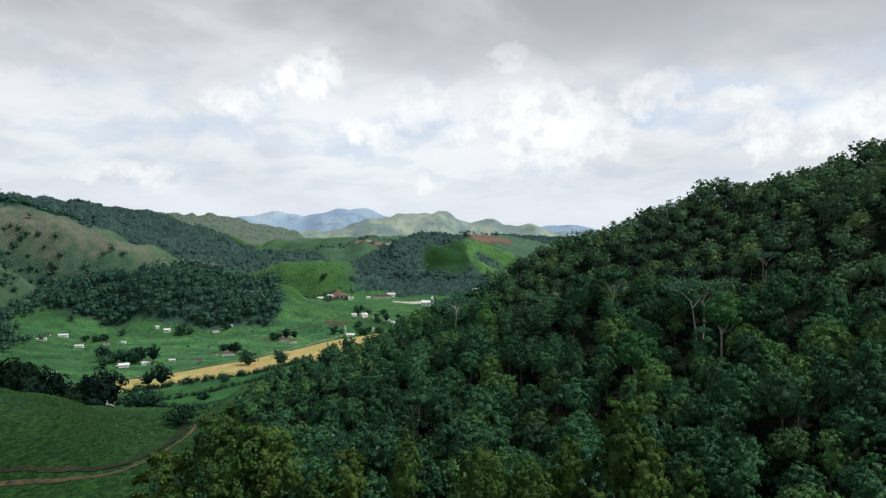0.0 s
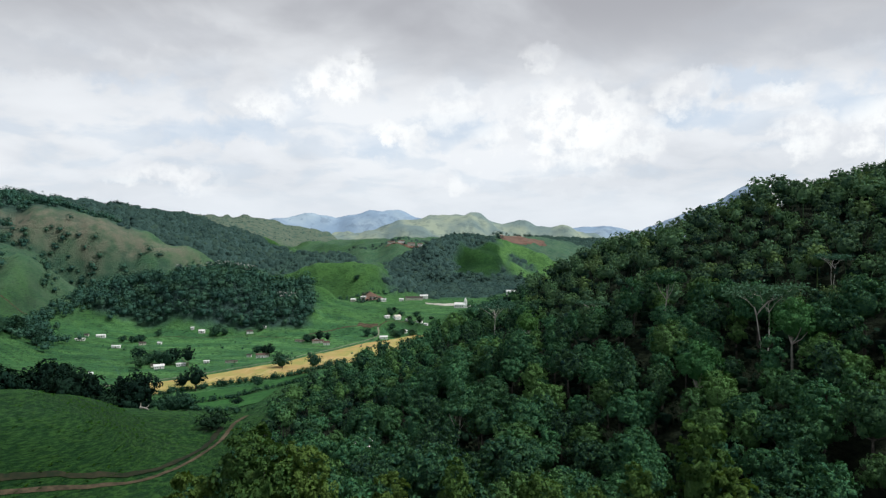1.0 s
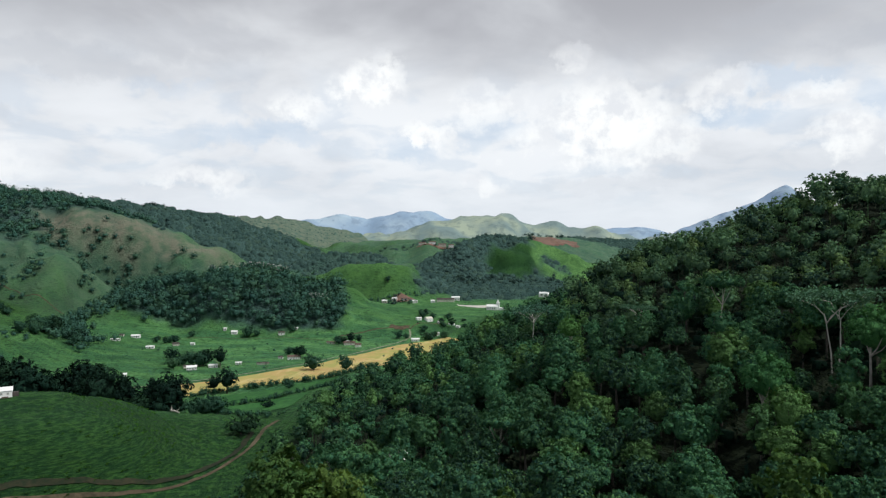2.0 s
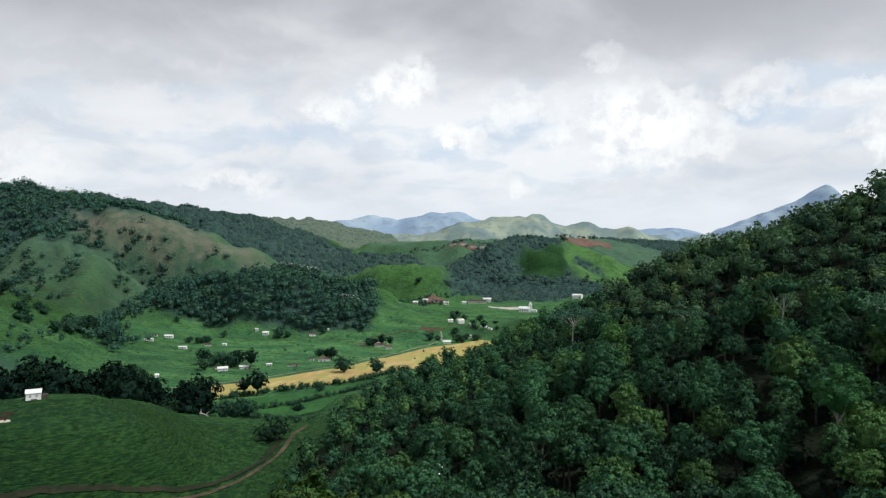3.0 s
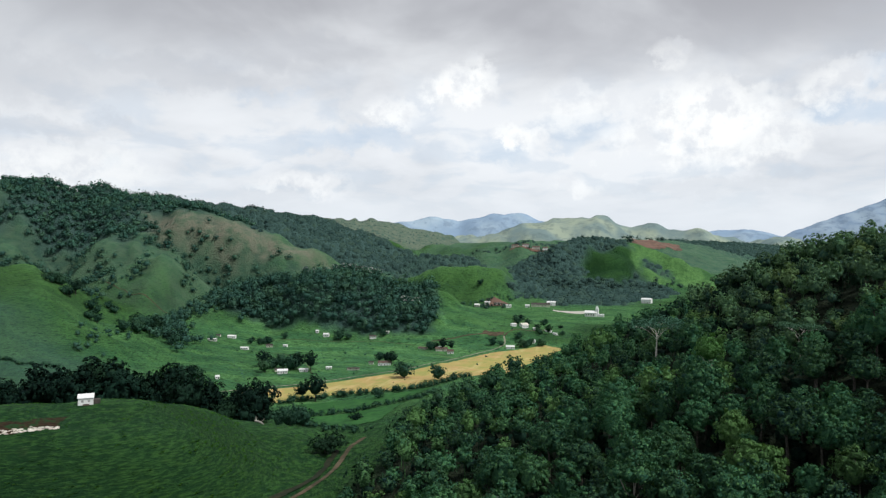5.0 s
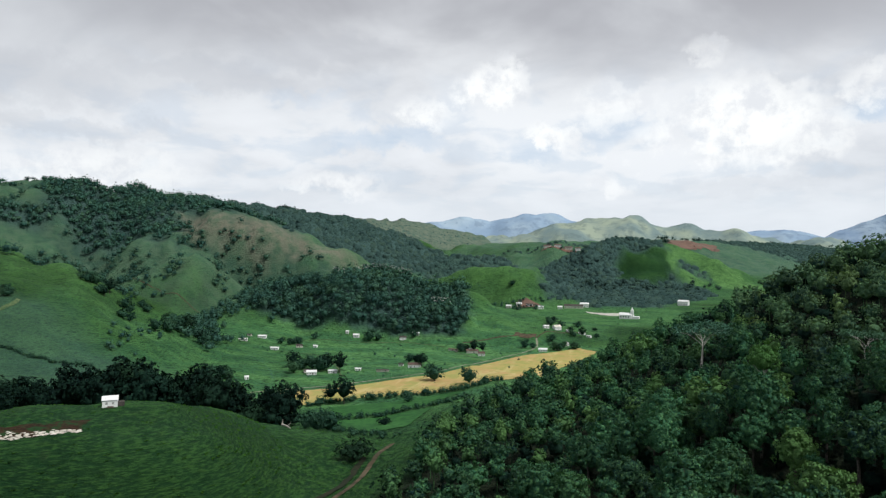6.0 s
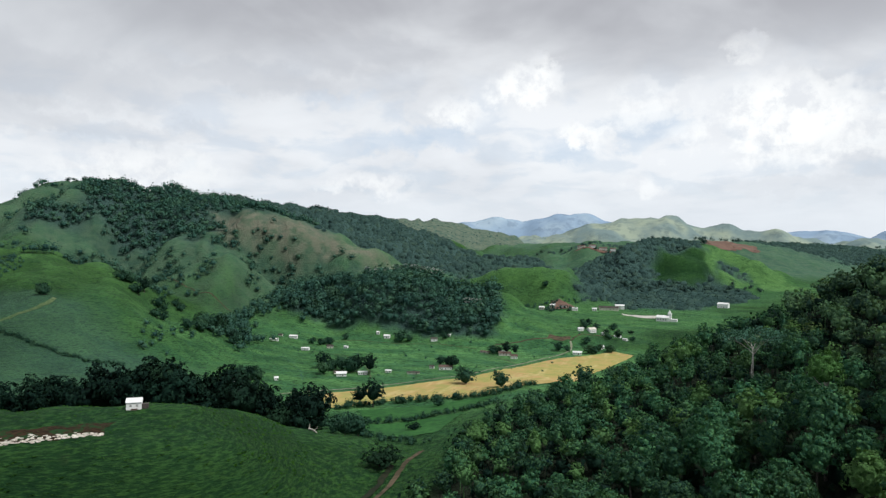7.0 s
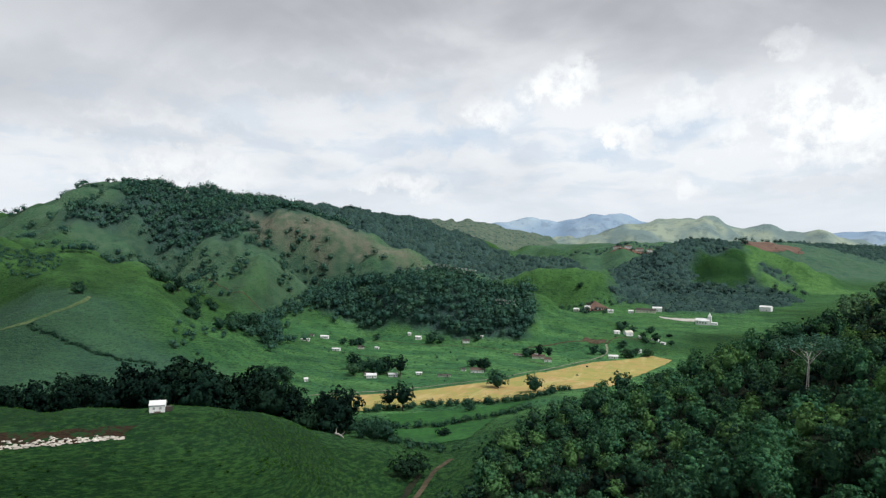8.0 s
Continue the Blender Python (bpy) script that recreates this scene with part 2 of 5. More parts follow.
def grass(n, s):
    p = place(n)
    big, mid, fine = n.noise(p, 0.012, 4), n.noise(p, 0.07, 5, 0.62), n.noise(p, 0.7, 5, 0.7)
    # cattle paths and tussocks follow the slope's contour lines
    level = n.noise(n.vec("MULTIPLY", p, (0.35, 0.35, 2.6)), 1.2, 5, 0.7)
    long = n.noise(n.vec("MULTIPLY", p, (0.22, 0.22, 1.5)), 0.9, 5, 0.66)
    # broad noise puts patches of sun and cloud shade into the grass tone
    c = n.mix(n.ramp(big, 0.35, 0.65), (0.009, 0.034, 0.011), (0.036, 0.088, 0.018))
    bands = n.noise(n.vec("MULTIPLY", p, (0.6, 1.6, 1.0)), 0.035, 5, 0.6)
    c = n.mix(attribute(n, "lush_lit"), c, n.mix(n.ramp(bands, 0.40, 0.60), (0.066, 0.180, 0.078), (0.135, 0.300, 0.100)))
    c = n.mix(attribute(n, "crest"), c, (0.072, 0.168, 0.042))
    c = n.mix(attribute(n, "bright_grass"), c, (0.135, 0.270, 0.080))
    c = n.mix(n.ramp(mid, 0.42, 0.70, 0.0, 0.45), c, (0.010, 0.044, 0.022))
    c = n.mix(n.ramp(long, 0.53, 0.66, 0.0, 0.6), c, (0.052, 0.110, 0.020))
    c = n.mix(n.ramp(long, 0.49, 0.36, 0.0, 0.75), c, (0.007, 0.028, 0.011))
    c = n.mix(n.ramp(level, 0.50, 0.62, 0.0, 0.7), c, (0.046, 0.120, 0.026))
    c = n.mix(n.ramp(level, 0.47, 0.36, 0.0, 0.75), c, (0.006, 0.026, 0.010))
    c = n.mix(n.ramp(fine, 0.50, 0.72, 0.0, 0.4), c, (0.042, 0.098, 0.026))
    c = n.mix(n.ramp(fine, 0.44, 0.30, 0.0, 0.5), c, (0.008, 0.036, 0.014))
    c = n.mix(n.ramp(n.noise(p, 0.16, 3), 0.68, 0.78, 0.0, 0.3), c, (0.07, 0.060, 0.032))
    c = n.mix(n.math("MULTIPLY", attribute(n, "dimmed"), n.ramp(level, 0.60, 0.42, 0.25, 1.0)), c, (0.009, 0.036, 0.011))
    # distance haze mixed into the grass of the far hills
    hazed = n.mix(n.ramp(mid, 0.35, 0.65), (0.056, 0.108, 0.092), (0.118, 0.170, 0.122))
    c = n.mix(attribute(n, "hazed"), c, hazed)
    bare = n.mix(n.ramp(level, 0.35, 0.65), (0.150, 0.145, 0.105), (0.215, 0.195, 0.140))
    c = n.mix(n.math("MULTIPLY", attribute(n, "dry"), n.ramp(mid, 0.34, 0.60, 0.25, 0.9)), c, bare)
    # ground under the far woods, lightened and blued in place of haze
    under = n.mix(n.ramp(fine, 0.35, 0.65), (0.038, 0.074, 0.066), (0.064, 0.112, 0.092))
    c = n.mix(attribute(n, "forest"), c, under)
    # near-black floor: the shade of the canopy gaps is in the colour
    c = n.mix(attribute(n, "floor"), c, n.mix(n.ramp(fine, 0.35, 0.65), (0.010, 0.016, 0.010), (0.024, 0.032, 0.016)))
    c = n.mix(1.0, c, (1.0, 1.06, 1.12), "MULTIPLY")
    n.to(s.inputs["Base Color"], c)
    s.inputs["Roughness"].default_value = 0.95
    s.inputs["Specular IOR Level"].default_value = 0.1
    bump = n.tree.nodes.new("ShaderNodeBump")
    bump.inputs["Strength"].default_value = 1.0
    bump.inputs["Distance"].default_value = 1.0
    n.to(bump.inputs["Height"], n.math("ADD", n.math("MULTIPLY", n.math("ADD", mid, long), 2.5), n.math("ADD", n.math("MULTIPLY", fine, 0.6), n.math("MULTIPLY", level, 1.2))))
    n.to(s.inputs["Normal"], bump.outputs[0])


GRASS = material("pasture_grass", grass)


def leafy(dark, light, warm, gloss=0.08, thin=0.16, grain=1.6, relief=0.5, patch=1.0):
    """Leaves that vary from tree to tree and from spray to spray, and let some light through."""
    def build(n, s):
        own = n.tree.nodes.new("ShaderNodeObjectInfo").outputs["Random"]
        isle = n.tree.nodes.new("ShaderNodeNewGeometry").outputs["Random Per Island"]
        tint = n.math("FRACT", n.math("ADD", own, attribute(n, "tint")))
        c = n.mix(tint, dark, light)
        odd = n.math("FRACT", n.math("MULTIPLY", tint, 7.3))
        c = n.mix(n.ramp(odd, 0.72, 0.95, 0.0, 0.6), c, tuple(v * k for v, k in zip(warm, (1.0, 0.95, 0.85))))
        c = n.mix(n.math("MULTIPLY", isle, 0.3), c, warm)
        # lighter sprays and painted dark gaps, and the relief of leaf upon leaf
        spray = n.noise(place(n), grain, 4, 0.7)
        c = n.mix(n.ramp(spray, 0.50, 0.72, 0.0, 0.6 * patch), c, tuple(1.25 * v for v in warm))
        c = n.mix(n.ramp(spray, 0.48, 0.30, 0.0, 0.7 * patch), c, tuple(0.55 * v for v in dark))
        n.to(s.inputs["Base Color"], c)
        bump = n.tree.nodes.new("ShaderNodeBump")
        bump.inputs["Strength"].default_value = 1.0
        bump.inputs["Distance"].default_value = relief
        n.to(bump.inputs["Height"], spray)
        n.to(s.inputs["Normal"], bump.outputs[0])
        s.inputs["Roughness"].default_value = 0.7
        s.inputs["Specular IOR Level"].default_value = gloss
        veil = n.tree.nodes.new("ShaderNodeBsdfTranslucent")
        n.to(veil.inputs[0], n.mix(1.0, c, (1.25, 1.25, 0.75), "MULTIPLY"))
        both = n.tree.nodes.new("ShaderNodeMixShader")
        both.inputs[0].default_value = thin
        n.to(both.inputs[1], s.outputs[0])
        n.to(both.inputs[2], veil.outputs[0])
        n.to(n.tree.nodes["Material Output"].inputs[0], both.outputs[0])
    return build


LEAF = material("forest_leaves", leafy((0.006, 0.032, 0.038), (0.044, 0.158, 0.088), (0.150, 0.300, 0.088), 0.1))
# paled and blued: haze over the knoll and hillsides is in the colour
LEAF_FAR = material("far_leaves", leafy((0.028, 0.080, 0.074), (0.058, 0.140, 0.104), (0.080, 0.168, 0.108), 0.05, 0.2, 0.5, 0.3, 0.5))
LEAF_LIGHT = material("light_leaves", leafy((0.034, 0.094, 0.030), (0.076, 0.160, 0.044), (0.135, 0.220, 0.055), 0.1, 0.25))
# the forest leaves again, lightened for the haze on the upper slope
LEAF_REST = material("hazy_slope_leaves", leafy((0.016, 0.052, 0.050), (0.082, 0.184, 0.102), (0.175, 0.280, 0.096), 0.1, 0.2, 1.1, 0.5))
LEAF_MID = material("green_leaves", leafy((0.040, 0.140, 0.056), (0.072, 0.205, 0.070), (0.110, 0.250, 0.072)))
# darkened: canopy-gap shade and the tree line's cloud shade are in the colour
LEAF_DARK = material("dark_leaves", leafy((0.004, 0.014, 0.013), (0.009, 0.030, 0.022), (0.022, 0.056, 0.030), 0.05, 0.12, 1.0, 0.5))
LEAF_OPEN = material("valley_leaves", leafy((0.016, 0.054, 0.042), (0.040, 0.102, 0.066), (0.064, 0.140, 0.070), 0.05, 0.16, 1.0, 0.5))
# far woods: distance haze mixed into the leaf colour
LEAF_HAZY = material("hazy_leaves", leafy((0.030, 0.062, 0.062), (0.046, 0.088, 0.080), (0.064, 0.114, 0.092), 0.02, 0.2, 0.25, 0.2, 0.8))


def bark(n, s):
    p = place(n)
    c = n.mix(n.ramp(n.noise(p, 3.0, 5), 0.3, 0.7), (0.035, 0.032, 0.026), (0.11, 0.10, 0.085))
    n.to(s.inputs["Base Color"], c)
    s.inputs["Roughness"].default_value = 0.9


BARK = material("pale_bark", bark)

# ---- mesh helpers ----
def quads(name, verts, faces, mat=None, smooth=False, tint=None, normals=None):
    """A mesh of quads from arrays; normals round the shading of foliage (zero: as the face lies)."""
    me = bpy.data.meshes.new(name)
    verts, faces = np.asarray(verts, np.float32), np.asarray(faces, np.int32)
    me.vertices.add(len(verts))
    me.vertices.foreach_set("co", verts.ravel())
    me.loops.add(faces.size)
    me.loops.foreach_set("vertex_index", faces.ravel())
    me.polygons.add(len(faces))
    me.polygons.foreach_set("loop_start", np.arange(0, faces.size, 4, dtype=np.int32))
    me.polygons.foreach_set("use_smooth", np.full(len(faces), smooth))
    if tint is not None:
        me.attributes.new("tint", "FLOAT", "POINT").data.foreach_set("value", np.asarray(tint, np.float32))
    if mat:
        me.materials.append(mat)
    me.update(calc_edges=True)
    me.validate()
    if normals is not None:
        me.normals_split_custom_set_from_vertices(np.asarray(normals, np.float32))
    return me


def flat_attribute(me, name, values):
    me.attributes.new(name, "FLOAT", "POINT").data.foreach_set("value", np.asarray(values, np.float32))


# ---- where woods and dry grass lie ----
def blob(x, y, cx, cy, rx, ry, turn=0.0, edge=0.35):
    c, s = math.cos(radians(turn)), math.sin(radians(turn))
    u, v = ((x - cx) * c + (y - cy) * s) / rx, (-(x - cx) * s + (y - cy) * c) / ry
    d = np.hypot(u, v) + 0.18 * waves(x, y, 90, 21)
    return np.clip((1 + edge - d) / edge, 0, 1)


def woods(x, y):
    """1 where closed forest stands."""
    # the big wooded spur: all to the east of the track along the gully
    edge = -80 + 7 * waves(x, y, 70, 31) + np.clip(np.asarray(y) - 285, 0, 200) * 0.8
    w = np.clip((x - edge) / 8, 0, 1) * np.clip((376 - y + 0.3 * x) / 10, 0, 1)
    return w


def inside(x, y, outline, soft):
    """1 inside a closed outline, fading to 0 over a soft, wavering edge."""
    x, y = x + 0.6 * soft * waves(x, y, 4.5 * soft, 23), y + 0.6 * soft * waves(x, y, 4.5 * soft, 24)
    gap, turns = np.full(np.shape(x), 1e9), np.zeros(np.shape(x), bool)
    for (ax, ay), (bx_, by_) in zip(outline, outline[1:] + outline[:1]):
        dx, dy = bx_ - ax, by_ - ay
        t = np.clip(((x - ax) * dx + (y - ay) * dy) / (dx * dx + dy * dy), 0, 1)
        gap = np.minimum(gap, np.hypot(x - ax - t * dx, y - ay - t * dy))
        if dy:
            turns ^= ((ay > y) != (by_ > y)) & (x < ax + (y - ay) * dx / dy)
    return np.clip(0.5 + np.where(turns, gap, -gap) / soft, 0, 1)


KNOLL_WOOD = [(-385, 600), (-345, 588), (-318, 592), (-281, 582), (-249, 578), (-222, 584), (-195, 584), (-170, 586), (-155, 592), (-160, 640), (-172, 675), (-230, 690), (-330, 680), (-400, 650)]
HILL_WOOD = [(-850, 800), (-790, 774), (-713, 665), (-756, 628), (-712, 602), (-669, 655), (-648, 667), (-588, 705), (-543, 696), (-560, 737), (-590, 765), (-513, 772), (-463, 790), (-428, 815), (-379, 822), (-330, 840),
             (-418, 1091), (-352, 1140), (-397, 1379), (-496, 1466), (-620, 1500), (-700, 1350), (-730, 1165), (-750, 990), (-790, 880)]
BROWN_SLOPE = [(-590, 757), (-509, 765), (-456, 780), (-419, 798), (-364, 800), (-330, 792), (-370, 766), (-417, 755), (-448, 737), (-478, 728), (-504, 713), (-529, 706)]
FIELD_HILL_WOOD = [(-178, 1290), (-125, 1370), (-40, 1370), (45, 1350), (42, 1300), (-20, 1296), (-40, 1246), (-30, 1175), (42, 1180), (50, 1225), (60, 1192), (100, 1160), (106, 1066), (60, 990), (16, 906), (-82, 912), (-124, 912), (-150, 1100)]
BRIGHT_FIELD = [(41, 1300), (83, 1335), (123, 1330), (165, 1310), (200, 1194), (134, 1180), (122, 1244), (87, 1168), (58, 1190), (51, 1225), (44, 1271)]
DARK_FACE = [(-30, 1300), (43, 1300), (51, 1225), (62, 1190), (41, 1176), (-24, 1150), (-42, 1246)]
DARK_WEDGE = [(60, 1254), (74, 1289), (98, 1285), (122, 1256), (116, 1237), (84, 1221), (64, 1222)]


def far_woods(x, y):
    w = np.maximum(inside(x, y, KNOLL_WOOD, 8), inside(x, y, HILL_WOOD, 26))
    w = np.maximum(w, 0.75 * blob(x, y, -310, 1180, 85, 50, -8, 0.6))
    w = np.maximum(w, inside(x, y, FIELD_HILL_WOOD, 16))
    w = np.maximum(w, 0.55 * inside(x, y, DARK_WEDGE, 8))
    w = np.maximum(w, 0.8 * blob(x, y, 380, 2050, 200, 120, 0, 0.6))
    return w


# ---- ground ----
FINE = np.radians(np.arange(-62, 39, 0.22))
REST = np.radians(np.arange(39, 298, 2.5))
RAD = np.concatenate([[0.05], 8 * np.exp(np.arange(0, 2.9, 0.026)), 145 * np.exp(np.arange(0, 2.36, 0.0145)), 1540 * np.exp(np.arange(0, 1.13, 0.03))])
ANG = np.concatenate([FINE, REST])
A_GRID, R_GRID = np.meshgrid(ANG, RAD)
GX, GY = -8 + R_GRID * np.sin(A_GRID), 30 + R_GRID * np.cos(A_GRID)
GZ = land(GX, GY)


def on_ground(x, y):
    """The height of the ground's mesh at arrays x, y."""
    x, y = np.atleast_1d(np.asarray(x, float)), np.atleast_1d(np.asarray(y, float))
    a = np.arctan2(x + 8, y - 30)
    a = np.where(a < ANG[0], a + 2 * np.pi, a)
    r = np.hypot(x + 8, y - 30)
    i = np.clip(np.searchsorted(ANG, a) - 1, 0, len(ANG) - 2)
    j = np.clip(np.searchsorted(RAD, r) - 1, 0, len(RAD) - 2)
    u = np.clip((a - ANG[i]) / (ANG[i + 1] - ANG[i]), 0, 1)
    v = np.clip((r - RAD[j]) / (RAD[j + 1] - RAD[j]), 0, 1)
    return (GZ[j, i] * (1 - u) + GZ[j, i + 1] * u) * (1 - v) + (GZ[j + 1, i] * (1 - u) + GZ[j + 1, i + 1] * u) * v


def build_ground():
    n, m = len(RAD), len(ANG)
    idx = np.arange(n * m).reshape(n, m)
    nxt = np.roll(idx, -1, axis=1)
    faces = np.stack([idx[:-1], nxt[:-1], nxt[1:], idx[1:]], -1).reshape(-1, 4)[:, ::-1]
    x, y, z = GX.ravel(), GY.ravel(), GZ.ravel()
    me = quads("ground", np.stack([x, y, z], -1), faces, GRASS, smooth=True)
    flat_attribute(me, "dry", np.maximum(inside(x, y, BROWN_SLOPE, 16), 0.5 * blob(x, y, -900, 2250, 400, 260)))
    # yellower grass along the rounded crests, lightened so the relief looks lit
    h = 14.0
    bend = (4 * z - land(x + h, y) - land(x - h, y) - land(x, y + h) - land(x, y - h)) / h
    crest = np.clip((bend - 0.12) / 0.55, 0, 1) * np.clip((np.hypot(x, y) - 120) / 200, 0.3, 1)
    flat_attribute(me, "crest", 0.9 * crest)
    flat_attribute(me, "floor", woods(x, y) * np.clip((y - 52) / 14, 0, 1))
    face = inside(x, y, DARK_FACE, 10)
    # dimmed: cloud shade on the near hill and pasture, put into the grass colour
    flat_attribute(me, "dimmed", np.max([0.85 * blob(x, y, -200, 175, 190, 95, 28, 0.5), 0.4 * blob(x, y, -365, 400, 110, 110, 0, 0.6), 0.9 * face], axis=0))
    # hills whose ground colour takes on the haze
    flat_attribute(me, "hazed", np.max([0.85 * blob(x, y, -880, 2250, 420, 280, 30, 0.4), 0.6 * blob(x, y, -310, 1180, 110, 70, 0, 0.5), 0.55 * blob(x, y, 60, 1800, 420, 260, 0, 0.5), 0.45 * blob(x, y, -230, 1420, 160, 120, 0, 0.5),
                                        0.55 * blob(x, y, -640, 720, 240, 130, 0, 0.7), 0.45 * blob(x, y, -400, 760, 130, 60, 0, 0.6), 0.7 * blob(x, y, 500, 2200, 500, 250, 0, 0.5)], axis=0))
    # greener valley grass, with its sunlit brightness put into the colour
    flat_attribute(me, "lush_lit", np.max([0.9 * blob(x, y, -200, 470, 170, 170, 0, 0.5), 0.7 * blob(x, y, -110, 700, 60, 70, 0, 0.5), 0.65 * blob(x, y, -60, 830, 110, 90, 0, 0.4),
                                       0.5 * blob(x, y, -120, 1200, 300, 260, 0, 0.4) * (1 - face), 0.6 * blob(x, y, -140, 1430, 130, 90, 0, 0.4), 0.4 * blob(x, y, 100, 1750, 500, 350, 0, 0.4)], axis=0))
    # bright grass: a field, plus spurs and far slopes lightened for sun and haze
    flat_attribute(me, "bright_grass", np.max([0.95 * inside(x, y, BRIGHT_FIELD, 6) * (1 - 0.9 * inside(x, y, DARK_WEDGE, 6)), 0.35 * blob(x, y, -470, 630, 100, 35, 25, 0.6), 0.38 * blob(x, y, -195, 930, 100, 55, 0, 0.25), 0.35 * blob(x, y, -900, 2250, 400, 260),
                                        0.6 * blob(x, y, -400, 800, 90, 25, -5, 0.4), 0.5 * inside(x, y, [(-923, 662), (-847, 640), (-745, 600), (-640, 560), (-640, 620), (-715, 655), (-760, 720), (-800, 765)], 30), 0.3 * blob(x, y, -500, 460, 110, 50, 0, 0.5), 0.5 * blob(x, y, -380, 1750, 70, 50, 0, 0.4)], axis=0))
    # the blob puts shade at the pasture hill's foot into the ground colour
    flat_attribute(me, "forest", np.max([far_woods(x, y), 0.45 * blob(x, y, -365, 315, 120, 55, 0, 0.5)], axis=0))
    return tagged(new("ground", me), "rolling green pasture hills round a flat valley floor", "ground", kind="structure")


ground = build_ground()


def strip(name, near, far, mat, label, lift=0.12, cells=(80, 12), kind="structure", category="ground", rough=0.0):
    """A patch of ground between two edge lines, laid on the land."""
    def along(line, u):
        line = np.array(line, float)
        d = np.r_[0, np.cumsum(np.hypot(*np.diff(line, axis=0).T))]
        return np.stack([np.interp(u * d[-1], d, line[:, k]) for k in range(2)], -1)
    u, v = np.linspace(0, 1, cells[0] + 1), np.linspace(0, 1, cells[1] + 1)
    a, b = along(near, u), along(far, u)
    p = a[:, None] * (1 - v)[None, :, None] + b[:, None] * v[None, :, None]
    x, y = p[..., 0].ravel(), p[..., 1].ravel()
    x, y = x + rough * waves(x, y, 14, 51), y + rough * waves(x, y, 14, 52)
    idx = np.arange(len(x)).reshape(len(u), len(v))
    faces = np.stack([idx[:-1, :-1], idx[1:, :-1], idx[1:, 1:], idx[:-1, 1:]], -1).reshape(-1, 4)
    ob = new(name, quads(name, np.stack([x, y, on_ground(x, y) + lift], -1), faces, mat, smooth=True))
    return tagged(ob, label, category, kind=kind)


def ribbon(name, line, wide, mat, label, lift=0.15, cells=90, category="road", rough=0.0):
    """A track of even width along a line."""
    line = np.array(line, float)
    for _ in range(2):
        mid = (line[:-1] + line[1:]) / 2
        line = np.concatenate([line[:1], np.stack([0.5 * line[:-1] + 0.5 * mid, 0.5 * mid + 0.5 * line[1:]], 1).reshape(-1, 2), line[-1:]])
    d = np.gradient(line, axis=0)
    side = np.stack([-d[:, 1], d[:, 0]], -1) / np.maximum(np.hypot(*d.T), 1e-6)[:, None]
    return strip(name, line + side * wide / 2, line - side * wide / 2, mat, label, lift, (cells, 4), category=category, rough=rough)


# ---- more materials ----
def crop(n, s):
    p = place(n)
    big, mid, fine = n.noise(p, 0.02, 3), n.noise(p, 0.12, 4), n.noise(p, 1.2, 4, 0.7)
    rows_ = n.noise(n.vec("MULTIPLY", n.vec("ADD", p, (0, 0, 0)), (0.5, 0.10, 0.3)), 0.35, 4, 0.6)
    c = n.mix(n.ramp(big, 0.36, 0.62), (0.42, 0.275, 0.12), (0.36, 0.30, 0.10))
    c = n.mix(n.ramp(mid, 0.40, 0.64, 0.0, 0.85), c, (0.26, 0.28, 0.08))
    c = n.mix(n.ramp(rows_, 0.5, 0.7, 0.0, 0.6), c, (0.52, 0.42, 0.20))
    c = n.mix(n.ramp(fine, 0.4, 0.8, 0.0, 0.4), c, (0.50, 0.36, 0.18))
    n.to(s.inputs["Base Color"], c)
    s.inputs["Roughness"].default_value = 0.95
    s.inputs["Specular IOR Level"].default_value = 0.1


def mottled(dark, light, scale, rough=0.9):
    def build(n, s):
        p = place(n)
        c = n.mix(n.ramp(n.noise(p, scale, 6, 0.65), 0.3, 0.7), dark, light)
        c = n.mix(n.ramp(n.noise(p, scale * 0.14, 3), 0.35, 0.65, 0.0, 0.5), c, tuple(0.75 * v for v in dark))
        n.to(s.inputs["Base Color"], c)
        s.inputs["Roughness"].default_value = rough
        s.inputs["Specular IOR Level"].default_value = 0.15
    return build


CROP = material("ripe_crop", crop)
PLOT = material("green_crop", mottled((0.018, 0.080, 0.022), (0.045, 0.145, 0.034), 0.35))
DIRT = material("dirt_track", mottled((0.034, 0.030, 0.019), (0.125, 0.095, 0.062), 0.35))
ROAD = material("gravel_road", mottled((0.12, 0.15, 0.08), (0.42, 0.40, 0.33), 0.35))
RED_SOIL = material("red_soil", mottled((0.12, 0.078, 0.062), (0.20, 0.125, 0.095), 0.1))
BANK = material("cut_bank", mottled((0.010, 0.020, 0.010), (0.038, 0.034, 0.019), 0.6))
def earth(n, s):
    p = place(n)
    c = n.mix(n.ramp(n.noise(p, 0.9, 5, 0.7), 0.35, 0.65), (0.013, 0.009, 0.005), (0.046, 0.026, 0.015))
    c = n.mix(n.ramp(n.noise(n.vec("MULTIPLY", p, (1, 1, 3)), 0.35, 5, 0.7), 0.50, 0.58), c, (0.014, 0.046, 0.014))
    n.to(s.inputs["Base Color"], c)
    s.inputs["Roughness"].default_value = 0.95
    s.inputs["Specular IOR Level"].default_value = 0.1


EARTH = material("red_earth", earth)
PALE = material("pale_yard", mottled((0.42, 0.40, 0.36), (0.62, 0.60, 0.55), 0.2))
ROCK = material("pale_rock", mottled((0.45, 0.40, 0.34), (0.78, 0.75, 0.69), 0.9))
WHITE = material("white_wall", mottled((0.84, 0.845, 0.84), (0.90, 0.905, 0.90), 0.6, 0.8))
CREAM = material("cream_wall", mottled((0.62, 0.59, 0.52), (0.74, 0.71, 0.64), 0.6, 0.8))
